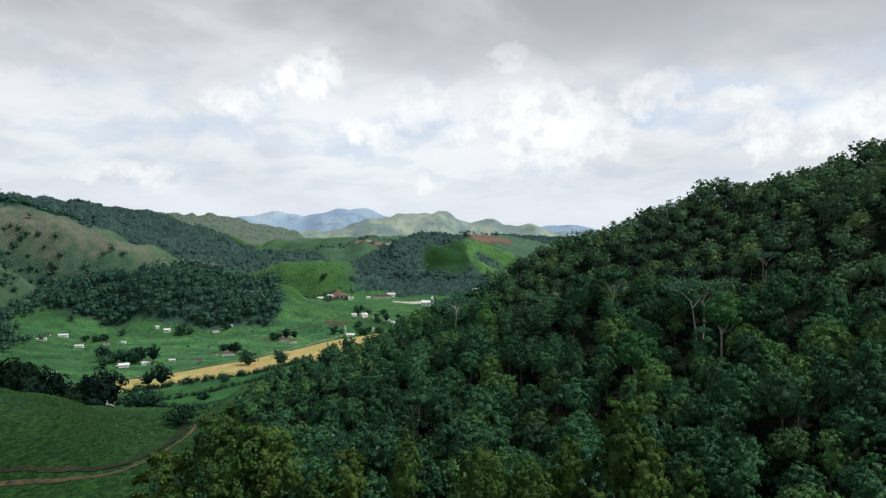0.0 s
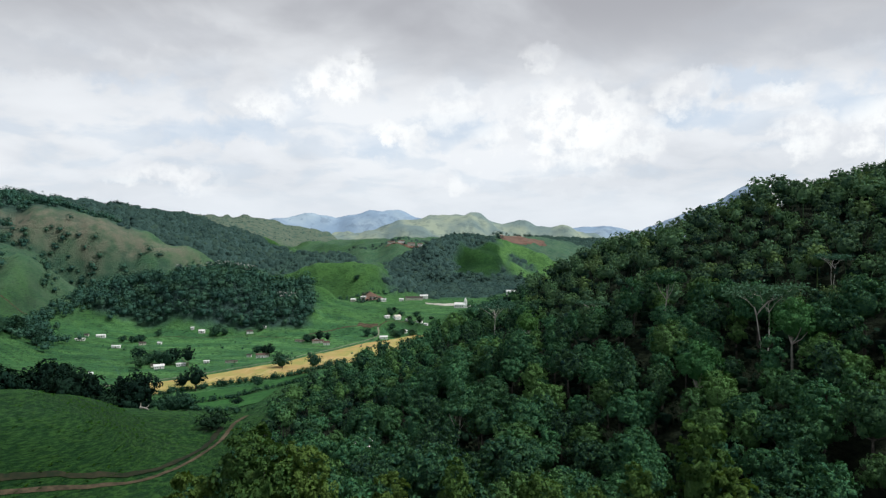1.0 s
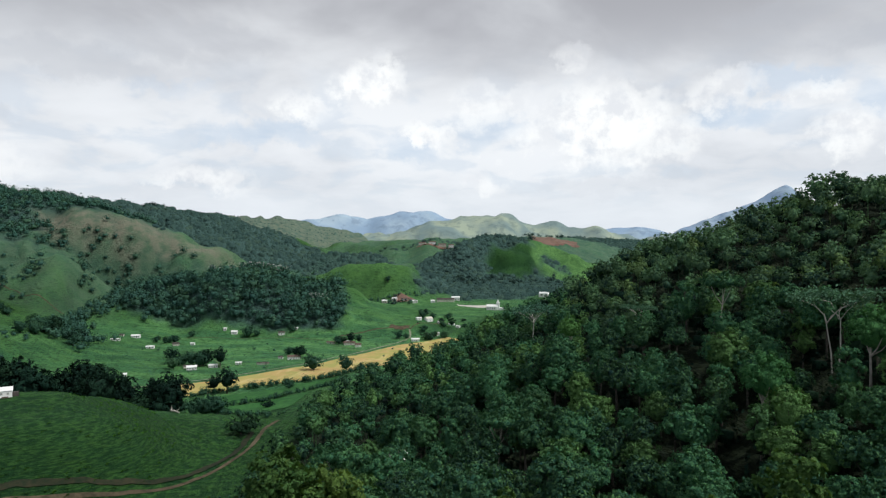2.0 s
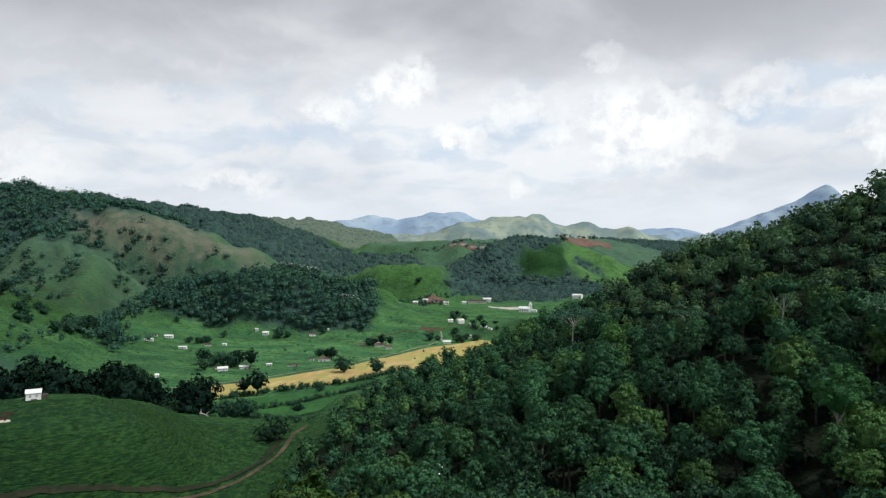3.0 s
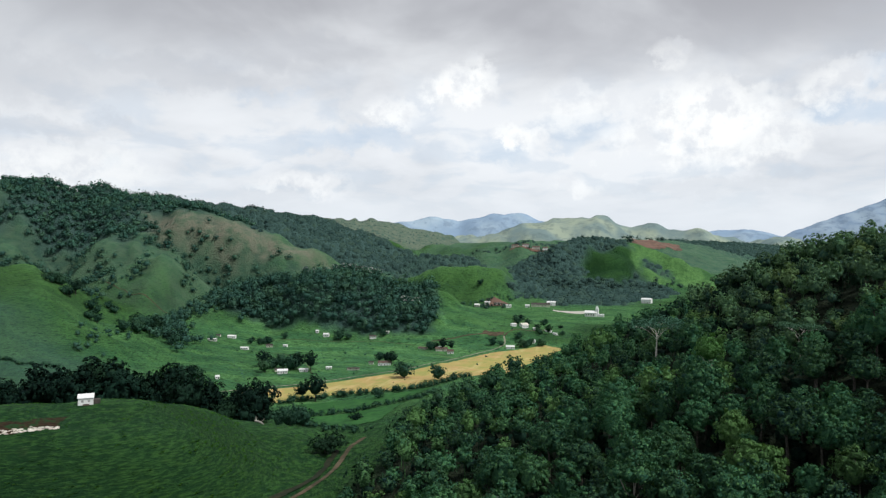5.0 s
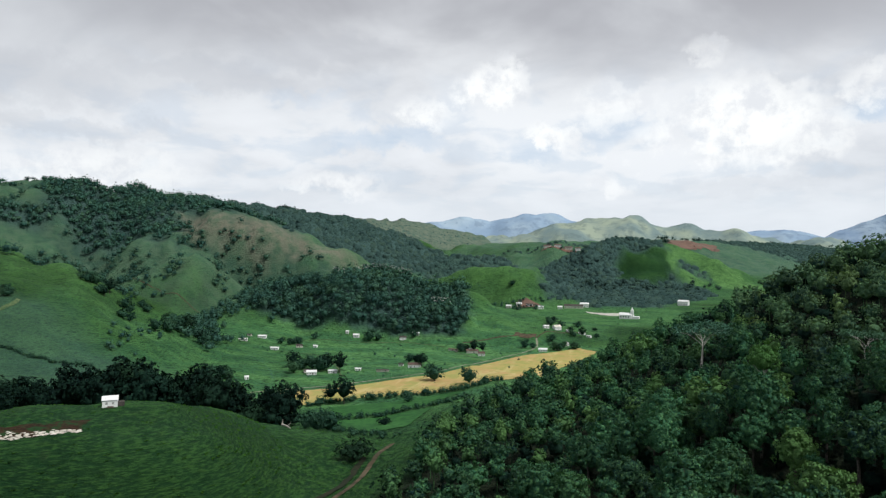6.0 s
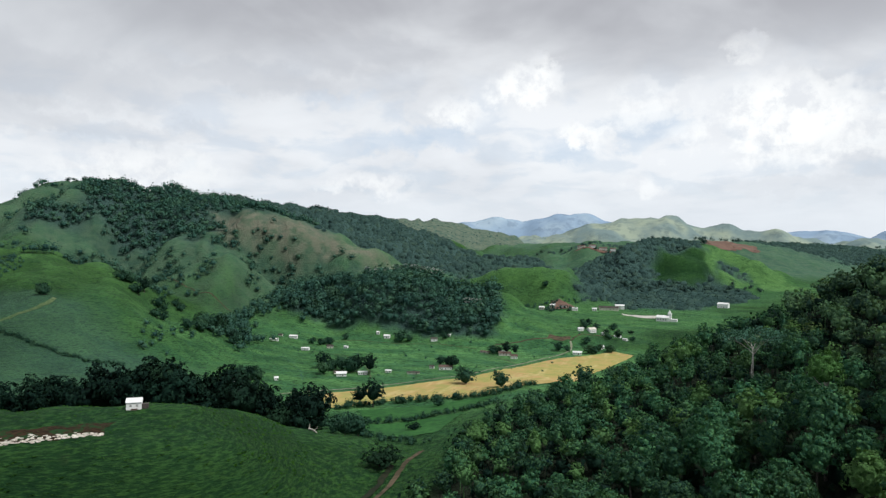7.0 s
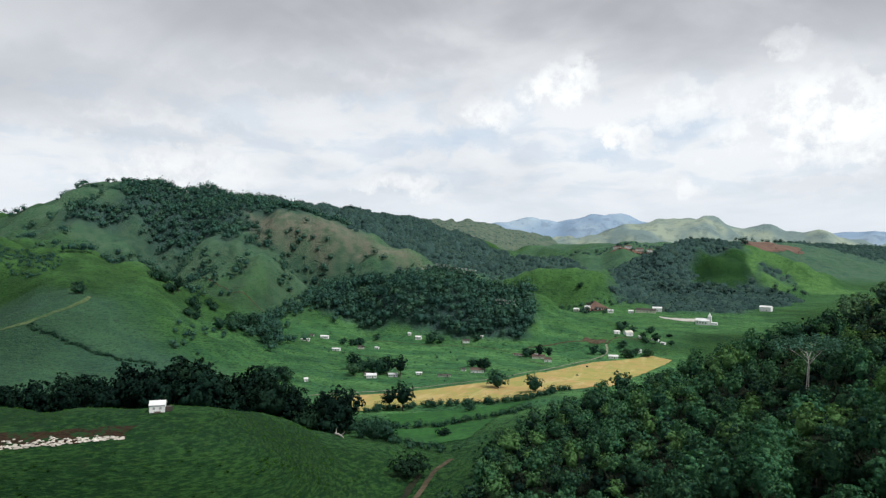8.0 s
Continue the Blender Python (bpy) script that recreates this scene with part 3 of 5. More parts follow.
TILE = material("clay_roof", mottled((0.085, 0.062, 0.052), (0.16, 0.115, 0.095), 1.2, 0.8))
TRACK = material("worn_grass", mottled((0.040, 0.085, 0.032), (0.115, 0.145, 0.070), 0.35))
DARK_ROOF = material("dark_roof", mottled((0.045, 0.040, 0.038), (0.11, 0.095, 0.085), 1.2, 0.8))
METAL_ROOF = material("pale_sheet_roof", mottled((0.72, 0.72, 0.72), (0.82, 0.82, 0.82), 0.8, 0.5))
PANE = material("dark_opening", mottled((0.015, 0.016, 0.018), (0.03, 0.03, 0.032), 2.0, 0.25))
SHUTTER = material("grey_shutter", mottled((0.30, 0.31, 0.30), (0.45, 0.46, 0.45), 2.0, 0.7))
BLOSSOM = material("white_blossom", mottled((0.62, 0.62, 0.60), (0.80, 0.80, 0.78), 2.0, 0.8))
TUFT = material("grass_tuft", leafy((0.022, 0.084, 0.014), (0.042, 0.124, 0.018), (0.064, 0.150, 0.022), 0.03, 0.3))
PALE_LIMB = material("pale_limbs", mottled((0.46, 0.44, 0.40), (0.66, 0.64, 0.60), 1.5))
WOOD = material("dead_wood", mottled((0.30, 0.28, 0.25), (0.56, 0.53, 0.48), 1.5))


# far ranges: haze put into the colour, paler and bluer the farther off
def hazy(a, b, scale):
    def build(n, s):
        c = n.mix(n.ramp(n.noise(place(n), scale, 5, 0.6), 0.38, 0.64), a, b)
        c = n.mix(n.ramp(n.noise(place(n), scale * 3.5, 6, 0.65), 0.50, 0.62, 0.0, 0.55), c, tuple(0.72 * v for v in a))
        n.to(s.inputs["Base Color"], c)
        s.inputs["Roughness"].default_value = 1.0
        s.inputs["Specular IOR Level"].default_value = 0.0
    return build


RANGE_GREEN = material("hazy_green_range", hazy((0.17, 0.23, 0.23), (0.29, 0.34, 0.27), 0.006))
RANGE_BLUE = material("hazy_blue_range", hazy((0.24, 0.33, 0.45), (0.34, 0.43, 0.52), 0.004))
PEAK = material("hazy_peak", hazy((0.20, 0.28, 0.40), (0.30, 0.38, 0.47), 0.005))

# ---- plants ----
def cube_ball(k=2):
    """A ball of quads."""
    g = np.linspace(-1, 1, k + 1)
    verts, faces, seen = [], [], {}
    def vid(p):
        key = tuple(np.round(p, 4))
        if key not in seen:
            seen[key] = len(verts)
            verts.append(np.array(p) / np.linalg.norm(p))
        return seen[key]
    for axis in range(3):
        for sgn in (-1, 1):
            for a in range(k):
                for b in range(k):
                    ring = []
                    for u, v in ((a, b), (a + 1, b), (a + 1, b + 1), (a, b + 1)):
                        p = [0, 0, 0]
                        p[axis], p[(axis + 1) % 3], p[(axis + 2) % 3] = sgn, g[u], g[v]
                        ring.append(vid(p))
                    faces.append(ring if sgn > 0 else ring[::-1])
    return np.array(verts), np.array(faces)


BALL2, BALL1 = cube_ball(2), cube_ball(1)


def tube(points, radii, sides=6):
    points = np.array(points, float)
    way = np.gradient(points, axis=0)
    way /= np.linalg.norm(way, axis=1)[:, None]
    verts, faces = [], []
    for p, w, r in zip(points, way, radii):
        u = np.cross(w, (0.3, 1, 0.1))
        u /= np.linalg.norm(u)
        v = np.cross(w, u)
        a = np.arange(sides) * 2 * np.pi / sides
        verts.append(p + r * (np.cos(a)[:, None] * u + np.sin(a)[:, None] * v))
    for i in range(len(points) - 1):
        for k in range(sides):
            k2 = (k + 1) % sides
            faces.append((i * sides + k, i * sides + k2, (i + 1) * sides + k2, (i + 1) * sides + k))
    return np.concatenate(verts), np.array(faces)


def joined(pieces):
    """One mesh out of pieces: verts, faces and, for foliage, shading normals."""
    verts, faces, normals, n = [], [], [], 0
    for piece in pieces:
        verts.append(piece[0])
        faces.append(piece[1] + n)
        normals.append(piece[2] if len(piece) > 2 else np.zeros(np.shape(piece[0])))
        n += len(piece[0])
    return np.concatenate(verts), np.concatenate(faces), np.concatenate(normals)


def unit(v):
    return v / np.maximum(np.linalg.norm(v, axis=-1, keepdims=True), 1e-9)


def leaf_cards(rng, at, out, size, loose=0.42):
    """Small bent leaf sprays at points, facing about outwards."""
    n = len(at)
    nor = out + loose * rng.normal(size=(n, 3))
    nor /= np.linalg.norm(nor, axis=1)[:, None]
    u = np.cross(nor, rng.normal(size=(n, 3)))
    u /= np.linalg.norm(u, axis=1)[:, None]
    v = np.cross(nor, u)
    s = size * rng.uniform(0.6, 1.3, (n, 1))
    dip = nor * s * 0.25
    verts = np.stack([at - u * s * 0.5 - dip, at - v * s * 0.36, at + u * s * 0.6 - dip, at + v * s * 0.36], 1).reshape(-1, 3)
    return verts, np.arange(4 * n).reshape(n, 4)


def sprays(rng, at, out, size, loose=0.45):
    """Leaf sprays that shade like the rounded clump they cover."""
    v, f = leaf_cards(rng, at, out, size, loose)
    return v, f, np.repeat(unit(out + 0.22 * rng.normal(size=out.shape)), 4, 0)


def crown(rng, wide, base, top, lobes, leaves, size, ball=BALL1, flat=1.0, core=0.8, knots=9):
    """Foliage heaped in rounded lobes, each of many small clumps: wide is the half width; base and top are heights."""
    half = (top - base) / 2
    heart = np.array([rng.normal() * 0.1 * wide, rng.normal() * 0.1 * wide, base + half])
    reach = np.array([wide * rng.uniform(0.85, 1.15), wide * rng.uniform(0.85, 1.15), half * flat])
    centres = []
    for k in range(lobes):
        ct = 1 - (k + 0.5) / lobes * 1.35
        a = k * 2.4 + rng.uniform(-0.5, 0.5)
        st = math.sqrt(max(0, 1 - ct * ct))
        r = wide * rng.uniform(0.30, 0.50) * (9.0 / lobes) ** 0.28
        r = min(r, 0.75 * half)
        c = heart + np.array([st * math.cos(a), st * math.sin(a), ct]) * np.maximum(reach - 0.85 * r, 0.25 * r) * rng.uniform(0.85, 1.1)
        centres.append((c, r))
    v, f = BALL2
    pieces = [(heart + v * reach * 0.5, f)]
    for n_, (c, r) in enumerate(centres):
        v, f = ball
        pieces.append((c + v * (1 + 0.12 * rng.normal(size=(len(v), 1))) * r * core * np.array([1, 1, 0.9]), f))
        d = unit(rng.normal(size=(knots * 4, 3)) + np.array([0, 0, 0.45]))
        d = d[d[:, 2] > -0.4][:knots]
        spot = c + d * r * rng.uniform(0.72, 0.92, (len(d), 1)) * np.array([1, 1, 0.92])
        keep = np.ones(len(d), bool)
        for m_, (c2, r2) in enumerate(centres):
            if m_ != n_:
                keep &= np.linalg.norm(spot - c2, axis=1) > 0.72 * r2
        d, spot = d[keep], spot[keep]
        if not len(d):
            continue
        each = max(3, int(round(leaves / (lobes * knots * 0.68))))
        e = unit(rng.normal(size=(len(d), each, 3)) + 0.95 * d[:, None] + np.array([0, 0, 0.25]))
        small_r = r * rng.uniform(0.34, 0.56, (len(d), 1, 1))
        p = (spot[:, None] + e * small_r * rng.uniform(0.55, 1.12, (len(d), each, 1))).reshape(-1, 3)
        whole = unit((p - heart) / reach).reshape(e.shape)
        out = unit(0.55 * e + 0.5 * d[:, None] + 0.5 * whole).reshape(-1, 3)
        pieces.append(sprays(rng, p, out, size))
    return joined(pieces), centres


def trunk(rng, height, radius, centres, limbs=4, sides=6, lean=0.6):
    bend = rng.normal(size=2) * lean
    spine = [(bend[0] * t * t * height * 0.08, bend[1] * t * t * height * 0.08, t * height - 0.8 * (t == 0)) for t in (0, 0.25, 0.5, 0.75, 1.0)]
    pieces = [tube(spine, [radius * 1.25, radius, radius * 0.85, radius * 0.6, radius * 0.3], sides)]
    order = sorted(range(len(centres)), key=lambda k: -centres[k][1])[:limbs]
    for k in order:
        c, r = centres[k]
        start = np.array(spine[2]) * 0.6 + np.array(spine[3]) * 0.4
        if start[2] > c[2] - 0.3:
            start = np.array(spine[1]) * 0.4 + np.array(spine[2]) * 0.6
        knee = start * 0.5 + c * 0.5 + np.array([0, 0, -0.12 * np.linalg.norm(c - start)])
        pieces.append(tube([start, knee, c], [radius * 0.55, radius * 0.4, radius * 0.12], 5))
    return joined(pieces)


def tree(name, label, seed, wide, base, top, lobes=11, leaves=760, size=0.62, leaf=None, radius=0.22, flat=1.0, limbs=4, group="", blossom=0, lean=0.6, ball=BALL1, core=0.5, stem=None):
    """A tree at the origin: a trunk with limbs, and a crown in clumps."""
    rng = np.random.default_rng(seed)
    (v, f, nv), centres = crown(rng, wide, base, top, lobes, leaves, size, ball, flat, core)
    thing = tagged(new(name), label, "tree", group)
    tv_, tf_, _ = trunk(rng, base + 0.65 * (top - base), radius, centres, limbs, lean=lean)
    new("trunk", quads("trunk", tv_, tf_, stem or BARK, smooth=True)).parent = thing
    new("crown", quads("crown", v, f, leaf or LEAF, smooth=True, normals=nv)).parent = thing
    if blossom:
        c = np.concatenate([c + r * 1.05 * np.array([[math.sin(a), math.cos(a * 1.7), 1.2]]) / 1.5 for c, r in centres for a in np.arange(0, blossom)])
        d = np.tile((0.0, -0.3, 1.0), (len(c), 1))
        new("blossom", quads("blossom", *leaf_cards(rng, np.repeat(c, 7, 0) + rng.normal(size=(7 * len(c), 3)) * 0.35, np.repeat(d, 7, 0), 0.5), BLOSSOM)).parent = thing
    return thing


def at(x, y, turn=0.0, size=1.0, sink=0.0):
    z = float(on_ground(x, y)[0]) - sink
    return Matrix.Translation((x, y, z)) @ Matrix.Rotation(turn, 4, "Z") @ Matrix.Diagonal((size, size, size, 1))


def drop(thing):
    """Removes a pattern once its copies stand."""
    for ob in (*thing.children_recursive, thing):
        bpy.data.objects.remove(ob)


def scatter(x0, y0, x1, y1, step, mask, seed):
    rng = np.random.default_rng(seed)
    gx, gy = np.meshgrid(np.arange(x0, x1, step), np.arange(y0, y1, step))
    gx = gx + 0.5 * step * (np.arange(gx.shape[0]) % 2)[:, None]
    x = (gx + rng.uniform(-0.36, 0.36, gx.shape) * step).ravel()
    y = (gy + rng.uniform(-0.36, 0.36, gy.shape) * step).ravel()
    keep = mask(x, y) > rng.uniform(0.25, 0.75, x.shape)
    return x[keep], y[keep]


def planted(name, label, protos, x, y, scale, seed, mat, category="trees", tall=None):
    """Many small trees in one mesh."""
    rng = np.random.default_rng(seed)
    z = on_ground(x, y)
    pick = rng.integers(0, len(protos), len(x))
    verts, faces, tints, shade, n = [], [], [], [], 0
    for k, (pv, pf, pn) in enumerate(protos):
        who = np.nonzero(pick == k)[0]
        if not len(who):
            continue
        a = rng.uniform(0, 6.283, len(who))
        s = np.asarray(scale)[who] if np.ndim(scale) else np.full(len(who), scale)
        up = s * rng.uniform(0.8, 1.18, len(who))
        c, si = np.cos(a)[:, None], np.sin(a)[:, None]
        vx = (pv[None, :, 0] * c - pv[None, :, 1] * si) * s[:, None] + x[who][:, None]
        vy = (pv[None, :, 0] * si + pv[None, :, 1] * c) * s[:, None] + y[who][:, None]
        vz = pv[None, :, 2] * up[:, None] + z[who][:, None] - 0.3
        verts.append(np.stack([vx, vy, vz], -1).reshape(-1, 3))
        shade.append(np.stack([pn[None, :, 0] * c - pn[None, :, 1] * si, pn[None, :, 0] * si + pn[None, :, 1] * c, np.tile(pn[:, 2], (len(who), 1))], -1).reshape(-1, 3))
        faces.append((pf[None] + (np.arange(len(who)) * len(pv))[:, None, None]).reshape(-1, 4) + n)
        tints.append(np.repeat(rng.uniform(0, 1, len(who)), len(pv)))
        n += len(who) * len(pv)
    me = quads(name, np.concatenate(verts), np.concatenate(faces), mat, smooth=True, tint=np.concatenate(tints), normals=np.concatenate(shade))
    return tagged(new(name, me), label, category, kind="stuff")


def proto(seed, wide, base, top, lobes, leaves, size, ball=BALL1, stem=0.2, flat=1.0, core=0.5, knots=6):
    rng = np.random.default_rng(seed)
    leafage, centres = crown(rng, wide, base, top, lobes, leaves, size, ball, flat, core, knots)
    return joined([leafage, tube([(0, 0, -0.8), (0, 0, (base + top) / 2)], [stem, stem * 0.6], 4)])


def lumpy_crown(seed, wide, base, top, leaves=78, size=1.25):
    """A crown of leaf sprays over a lumpy dome, on a short stem."""
    rng = np.random.default_rng(seed)
    d = rng.normal(size=(leaves * 3, 3))
    d /= np.linalg.norm(d, axis=1)[:, None]
    d = d[d[:, 2] > -0.55][:leaves]
    lump = 1 + 0.18 * np.sin(d[:, 0] * 5.1 + seed) + 0.18 * np.sin(d[:, 1] * 6.3 + d[:, 2] * 5.7 + 2 * seed)
    half = (top - base) / 2
    reach = np.array([wide, wide * rng.uniform(0.8, 1.15), half])
    p = d * reach * (lump * rng.uniform(0.82, 1.06, len(d)))[:, None] + np.array([0, 0, base + half])
    v, f = BALL1
    return joined([(v * reach * 0.6 + np.array([0, 0, base + half]), f), sprays(rng, p, unit(d + np.array([0, 0, 0.25])), size), tube([(0, 0, -0.8), (0, 0, base + half)], [0.2, 0.12], 3)])


# ---- the wooded slope ----
SLOPE = "trees of the wooded slope"
MIXED = "broadleaf forest tree with a dense dark green crown"
patterns = [
    tree("forest_tree", MIXED, 101, 3.9, 2.6, 12.5, 13, 1400, 0.42, group=SLOPE),
    tree("forest_tree", MIXED, 102, 3.4, 2.2, 11.0, 11, 1200, 0.41, group=SLOPE),
    tree("forest_tree", MIXED, 103, 4.6, 3.4, 13.5, 15, 1650, 0.43, group=SLOPE),
    tree("forest_tree", MIXED, 104, 3.0, 2.0, 12.8, 12, 1200, 0.41, group=SLOPE),
    tree("forest_tree", MIXED, 105, 4.3, 3.2, 11.5, 13, 1400, 0.42, flat=0.9, group=SLOPE),
    tree("forest_tree", "tall forest tree with a spreading crown over a bare pale trunk", 106, 4.4, 9.4, 14.6, 10, 1250, 0.40, radius=0.15, flat=0.8, group=SLOPE, lean=1.8, stem=WOOD),
]
EMERGENT = ((42, 140, 62), (61, 141, 70.5), (14, 206, 61.5))
PALE_LIMBED = ((61.6, 156, 74), (5, 243, 63), (88, 176, 80), (33, 205, 66))


def clear_of_pale(x, y):
    """Room in the canopy on the valley side of each pale-limbed tree."""
    free = np.ones(np.shape(x), bool)
    for px, py, _ in PALE_LIMBED:
        free &= np.hypot(x - px + 1.2, y - py + 3.0) > 6.0
    for px, py, _ in EMERGENT:
        free &= np.hypot(x - px, y - py + 2.0) > 5.0
    return free


fx, fy = scatter(-100, 60, 230, 356, 6.7, lambda x, y: woods(x, y) * (x < 30 + 0.68 * y) * (y < np.where(x < -20, 352, 316) - 0.35 * np.clip(x - 75, 0, 200)) * ~((y < 93) & (np.abs(x + 4) < 46)) * clear_of_pale(x, y), 5)
near_order = np.argsort(np.hypot(fx - 12, fy - 128) + 0.0)
chosen, rest_of = near_order[:300], near_order[300:]
pick_rng = random.Random(8)
for k in chosen:
    kind = pick_rng.choices(range(6), (6, 6, 5, 6, 5, 0.7))[0]
    copy_thing(patterns[kind], at(fx[k], fy[k], pick_rng.uniform(0, 6.28), pick_rng.uniform(0.68, 1.26)))
for p in patterns:
    drop(p)
middle = [proto(200 + k, *spec) for k, spec in enumerate([
    (4.4, 2.8, 12.5, 8, 165, 0.8), (3.8, 2.4, 11.0, 7, 145, 0.76), (5.0, 3.4, 13.2, 9, 180, 0.84), (3.5, 2.2, 12.6, 8, 150, 0.76), (4.7, 3.2, 11.5, 8, 165, 0.8), (4.0, 2.6, 13.4, 8, 150, 0.78)])]
sizes = np.random.default_rng(6).uniform(0.6, 1.0, len(fx)) * np.interp(fx, (30, 80, 115, 150), (0.88, 0.94, 1.0, 1.18))
west_part, east_part = rest_of[fx[rest_of] < 22], rest_of[fx[rest_of] >= 22]
planted("forest", "dense dark green broadleaf forest down to the valley's edge", middle, fx[west_part], fy[west_part], sizes[west_part], 9, LEAF)
# upper slope: the haze-lightened leaf colour
planted("forest", "dense olive green broadleaf forest over the steep upper hillside", middle, fx[east_part], fy[east_part], sizes[east_part], 10, LEAF_REST)
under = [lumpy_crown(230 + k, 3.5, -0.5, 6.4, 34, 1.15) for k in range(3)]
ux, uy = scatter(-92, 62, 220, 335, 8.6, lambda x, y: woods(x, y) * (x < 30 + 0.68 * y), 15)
# the darkened leaves put the shade under the canopy into the shrubs
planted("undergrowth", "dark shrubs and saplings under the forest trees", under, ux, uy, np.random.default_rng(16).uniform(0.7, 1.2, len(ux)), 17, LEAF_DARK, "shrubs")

# special trees of the slope, each where it stands
LIGHT = "tall slender tree with loose light green foliage"
light_a = tree("light_tree", LIGHT, 301, 2.9, 5.0, 19.0, 20, 2300, 0.40, LEAF_LIGHT, 0.18, core=0.3, group="light green trees at the wood's near edge")
light_b = tree("light_tree", LIGHT, 302, 3.6, 6.0, 18.0, 22, 2500, 0.40, LEAF_LIGHT, 0.18, core=0.3, group="light green trees at the wood's near edge")
light_c = tree("light_tree", LIGHT, 303, 2.5, 4.0, 16.0, 17, 1800, 0.38, LEAF_LIGHT, 0.15, core=0.3, group="light green trees at the wood's near edge")
rng_l = random.Random(12)
for x, y, top in ((-28.5, 83, 59), (-35.5, 81, 55), (-31, 74, 52.5), (-24, 87, 56), (-39, 76, 51), (-12, 84, 54.5), (-4.5, 84, 55.5), (-20, 75, 51), (5, 82, 54.5), (11, 80, 53.5),
                  (17, 85, 55), (23, 84, 61), (25.5, 80, 57), (21, 70, 54), (17, 72, 53.5), (-8, 77, 50), (-16, 82, 52), (29, 76, 55), (1, 75, 50.5)):
    pattern, tall = rng_l.choice([(light_a, 19.0), (light_b, 18.0), (light_c, 16.0)])
    size = (top - float(on_ground(x, y)[0])) / tall
    copy_thing(pattern, at(x, y, rng_l.uniform(0, 6), size))
for p in (light_a, light_b, light_c):
    drop(p)

big = tree("emergent_tree", "large light green tree on a pale bare trunk above the forest", 311, 4.8, 7.0, 17.5, 13, 2000, 0.42, LEAF_MID, 0.26, stem=WOOD)
for x, y, top in EMERGENT:
    copy_thing(big, at(x, y, x, (top - float(on_ground(x, y)[0])) / 17.5))
drop(big)


def bare_tree(seed):
    """A spreading tree: two pale stems that fork and fork again under a thin, flat crown."""
    rng = np.random.default_rng(seed)
    pieces, tips = [], []

    def limb(start, end, thick, sag):
        mid = start * 0.5 + end * 0.5 + rng.normal(size=3) * sag
        low = start * 0.75 + mid * 0.25 + rng.normal(size=3) * sag * 0.5
        pieces.append(tube([start, low, mid, end], [thick, thick * 0.85, thick * 0.7, thick * 0.5], 5))

    for stem in range(2):
        foot = np.array([0.7 * stem, 0.2 * stem, -0.8])
        fork = np.array([-1.0 + 2.4 * stem, 0.3 * rng.normal(), 7.6 + 0.6 * stem])
        limb(foot, fork, 0.15, 0.22)
        for k in range(4):
            a = 1.57 * k + rng.uniform(-0.5, 0.5) + 0.8 * stem
            knee = fork + np.array([math.cos(a) * rng.uniform(1.7, 3.0), math.sin(a) * rng.uniform(1.7, 3.0), rng.uniform(1.9, 3.0)])
            limb(fork, knee, 0.085, 0.2)
            for b in (-0.7, 0.1, 0.8):
                tip = knee + np.array([math.cos(a + b), math.sin(a + b), 0]) * rng.uniform(1.5, 3.0) + np.array([0, 0, rng.uniform(0.7, 1.5)])
                limb(knee, tip, 0.045, 0.15)
                tips.append(tip)
    tips = np.array(tips)
    p = np.repeat(tips, 76, 0) + rng.normal(size=(76 * len(tips), 3)) * np.array([1.0, 1.0, 0.4]) + np.array([0, 0, 0.3])
    thing = tagged(new("pale_limbed_tree"), "spreading tree with pale forking limbs and thin grey-green foliage", "tree", "pale-limbed trees")
    lv, lf, _ = joined(pieces)
    new("trunk", quads("trunk", lv, lf, PALE_LIMB, smooth=True)).parent = thing
    cv, cf, cn = sprays(rng, p, unit(rng.normal(size=p.shape) * 0.4 + np.array([0, 0, 1.0])), 0.46)
    new("crown", quads("crown", cv, cf, LEAF_FAR, smooth=True, normals=cn)).parent = thing
    return thing


bare = [bare_tree(321), bare_tree(322)]
for n_, (x, y, top) in enumerate(PALE_LIMBED):
    copy_thing(bare[n_ % 2], at(x, y, 1.7 * n_, (top - float(on_ground(x, y)[0])) / 14.0))
for p in bare:
    drop(p)
white = tree("flowering_tree", "dark green tree dotted with white blossom", 331, 4.2, 3.5, 11.0, 10, 1200, 0.44, blossom=2)
white.matrix_basis = at(-29, 157, 0.5, 1.12)
white2 = tree("flowering_tree", "dark green tree dotted with white blossom", 332, 3.4, 3.5, 11.5, 8, 1000, 0.42, blossom=1)
white2.matrix_basis = at(25, 81.5, 0.5, 1.25)

# ---- fields, tracks and yards ----
strip("ripe_field", [(-177, 330), (-160, 347), (-148, 361), (-123, 369), (-98, 378), (-78, 424), (-56, 510), (-40, 576)],
      [(-202, 360), (-166, 396), (-133, 441), (-112, 500), (-91, 548), (-55, 590)], CROP, "ripe golden crop field on the valley floor", 0.3, (90, 24), category="field", rough=0.5)
strip("green_plot", [(-141, 312), (-122, 318), (-104, 334)], [(-153, 335), (-124, 352), (-96, 370)], PLOT, "bright green crop plot beside the stream", 0.3, (30, 12), category="field", rough=0.8)
strip("green_plot", [(-124, 288), (-112, 282), (-98, 290)], [(-137, 307), (-118, 313), (-98, 327)], PLOT, "bright green crop plot beside the stream", 0.3, (30, 12), category="field", rough=0.8)
ribbon("gravel_road", [(-214, 361), (-206, 368), (-170, 402), (-138, 447), (-117, 503), (-96, 555), (-88, 588), (-92, 604)], 1.4, ROAD, "pale gravel road along the crop field", 0.28, 160, rough=0.4)
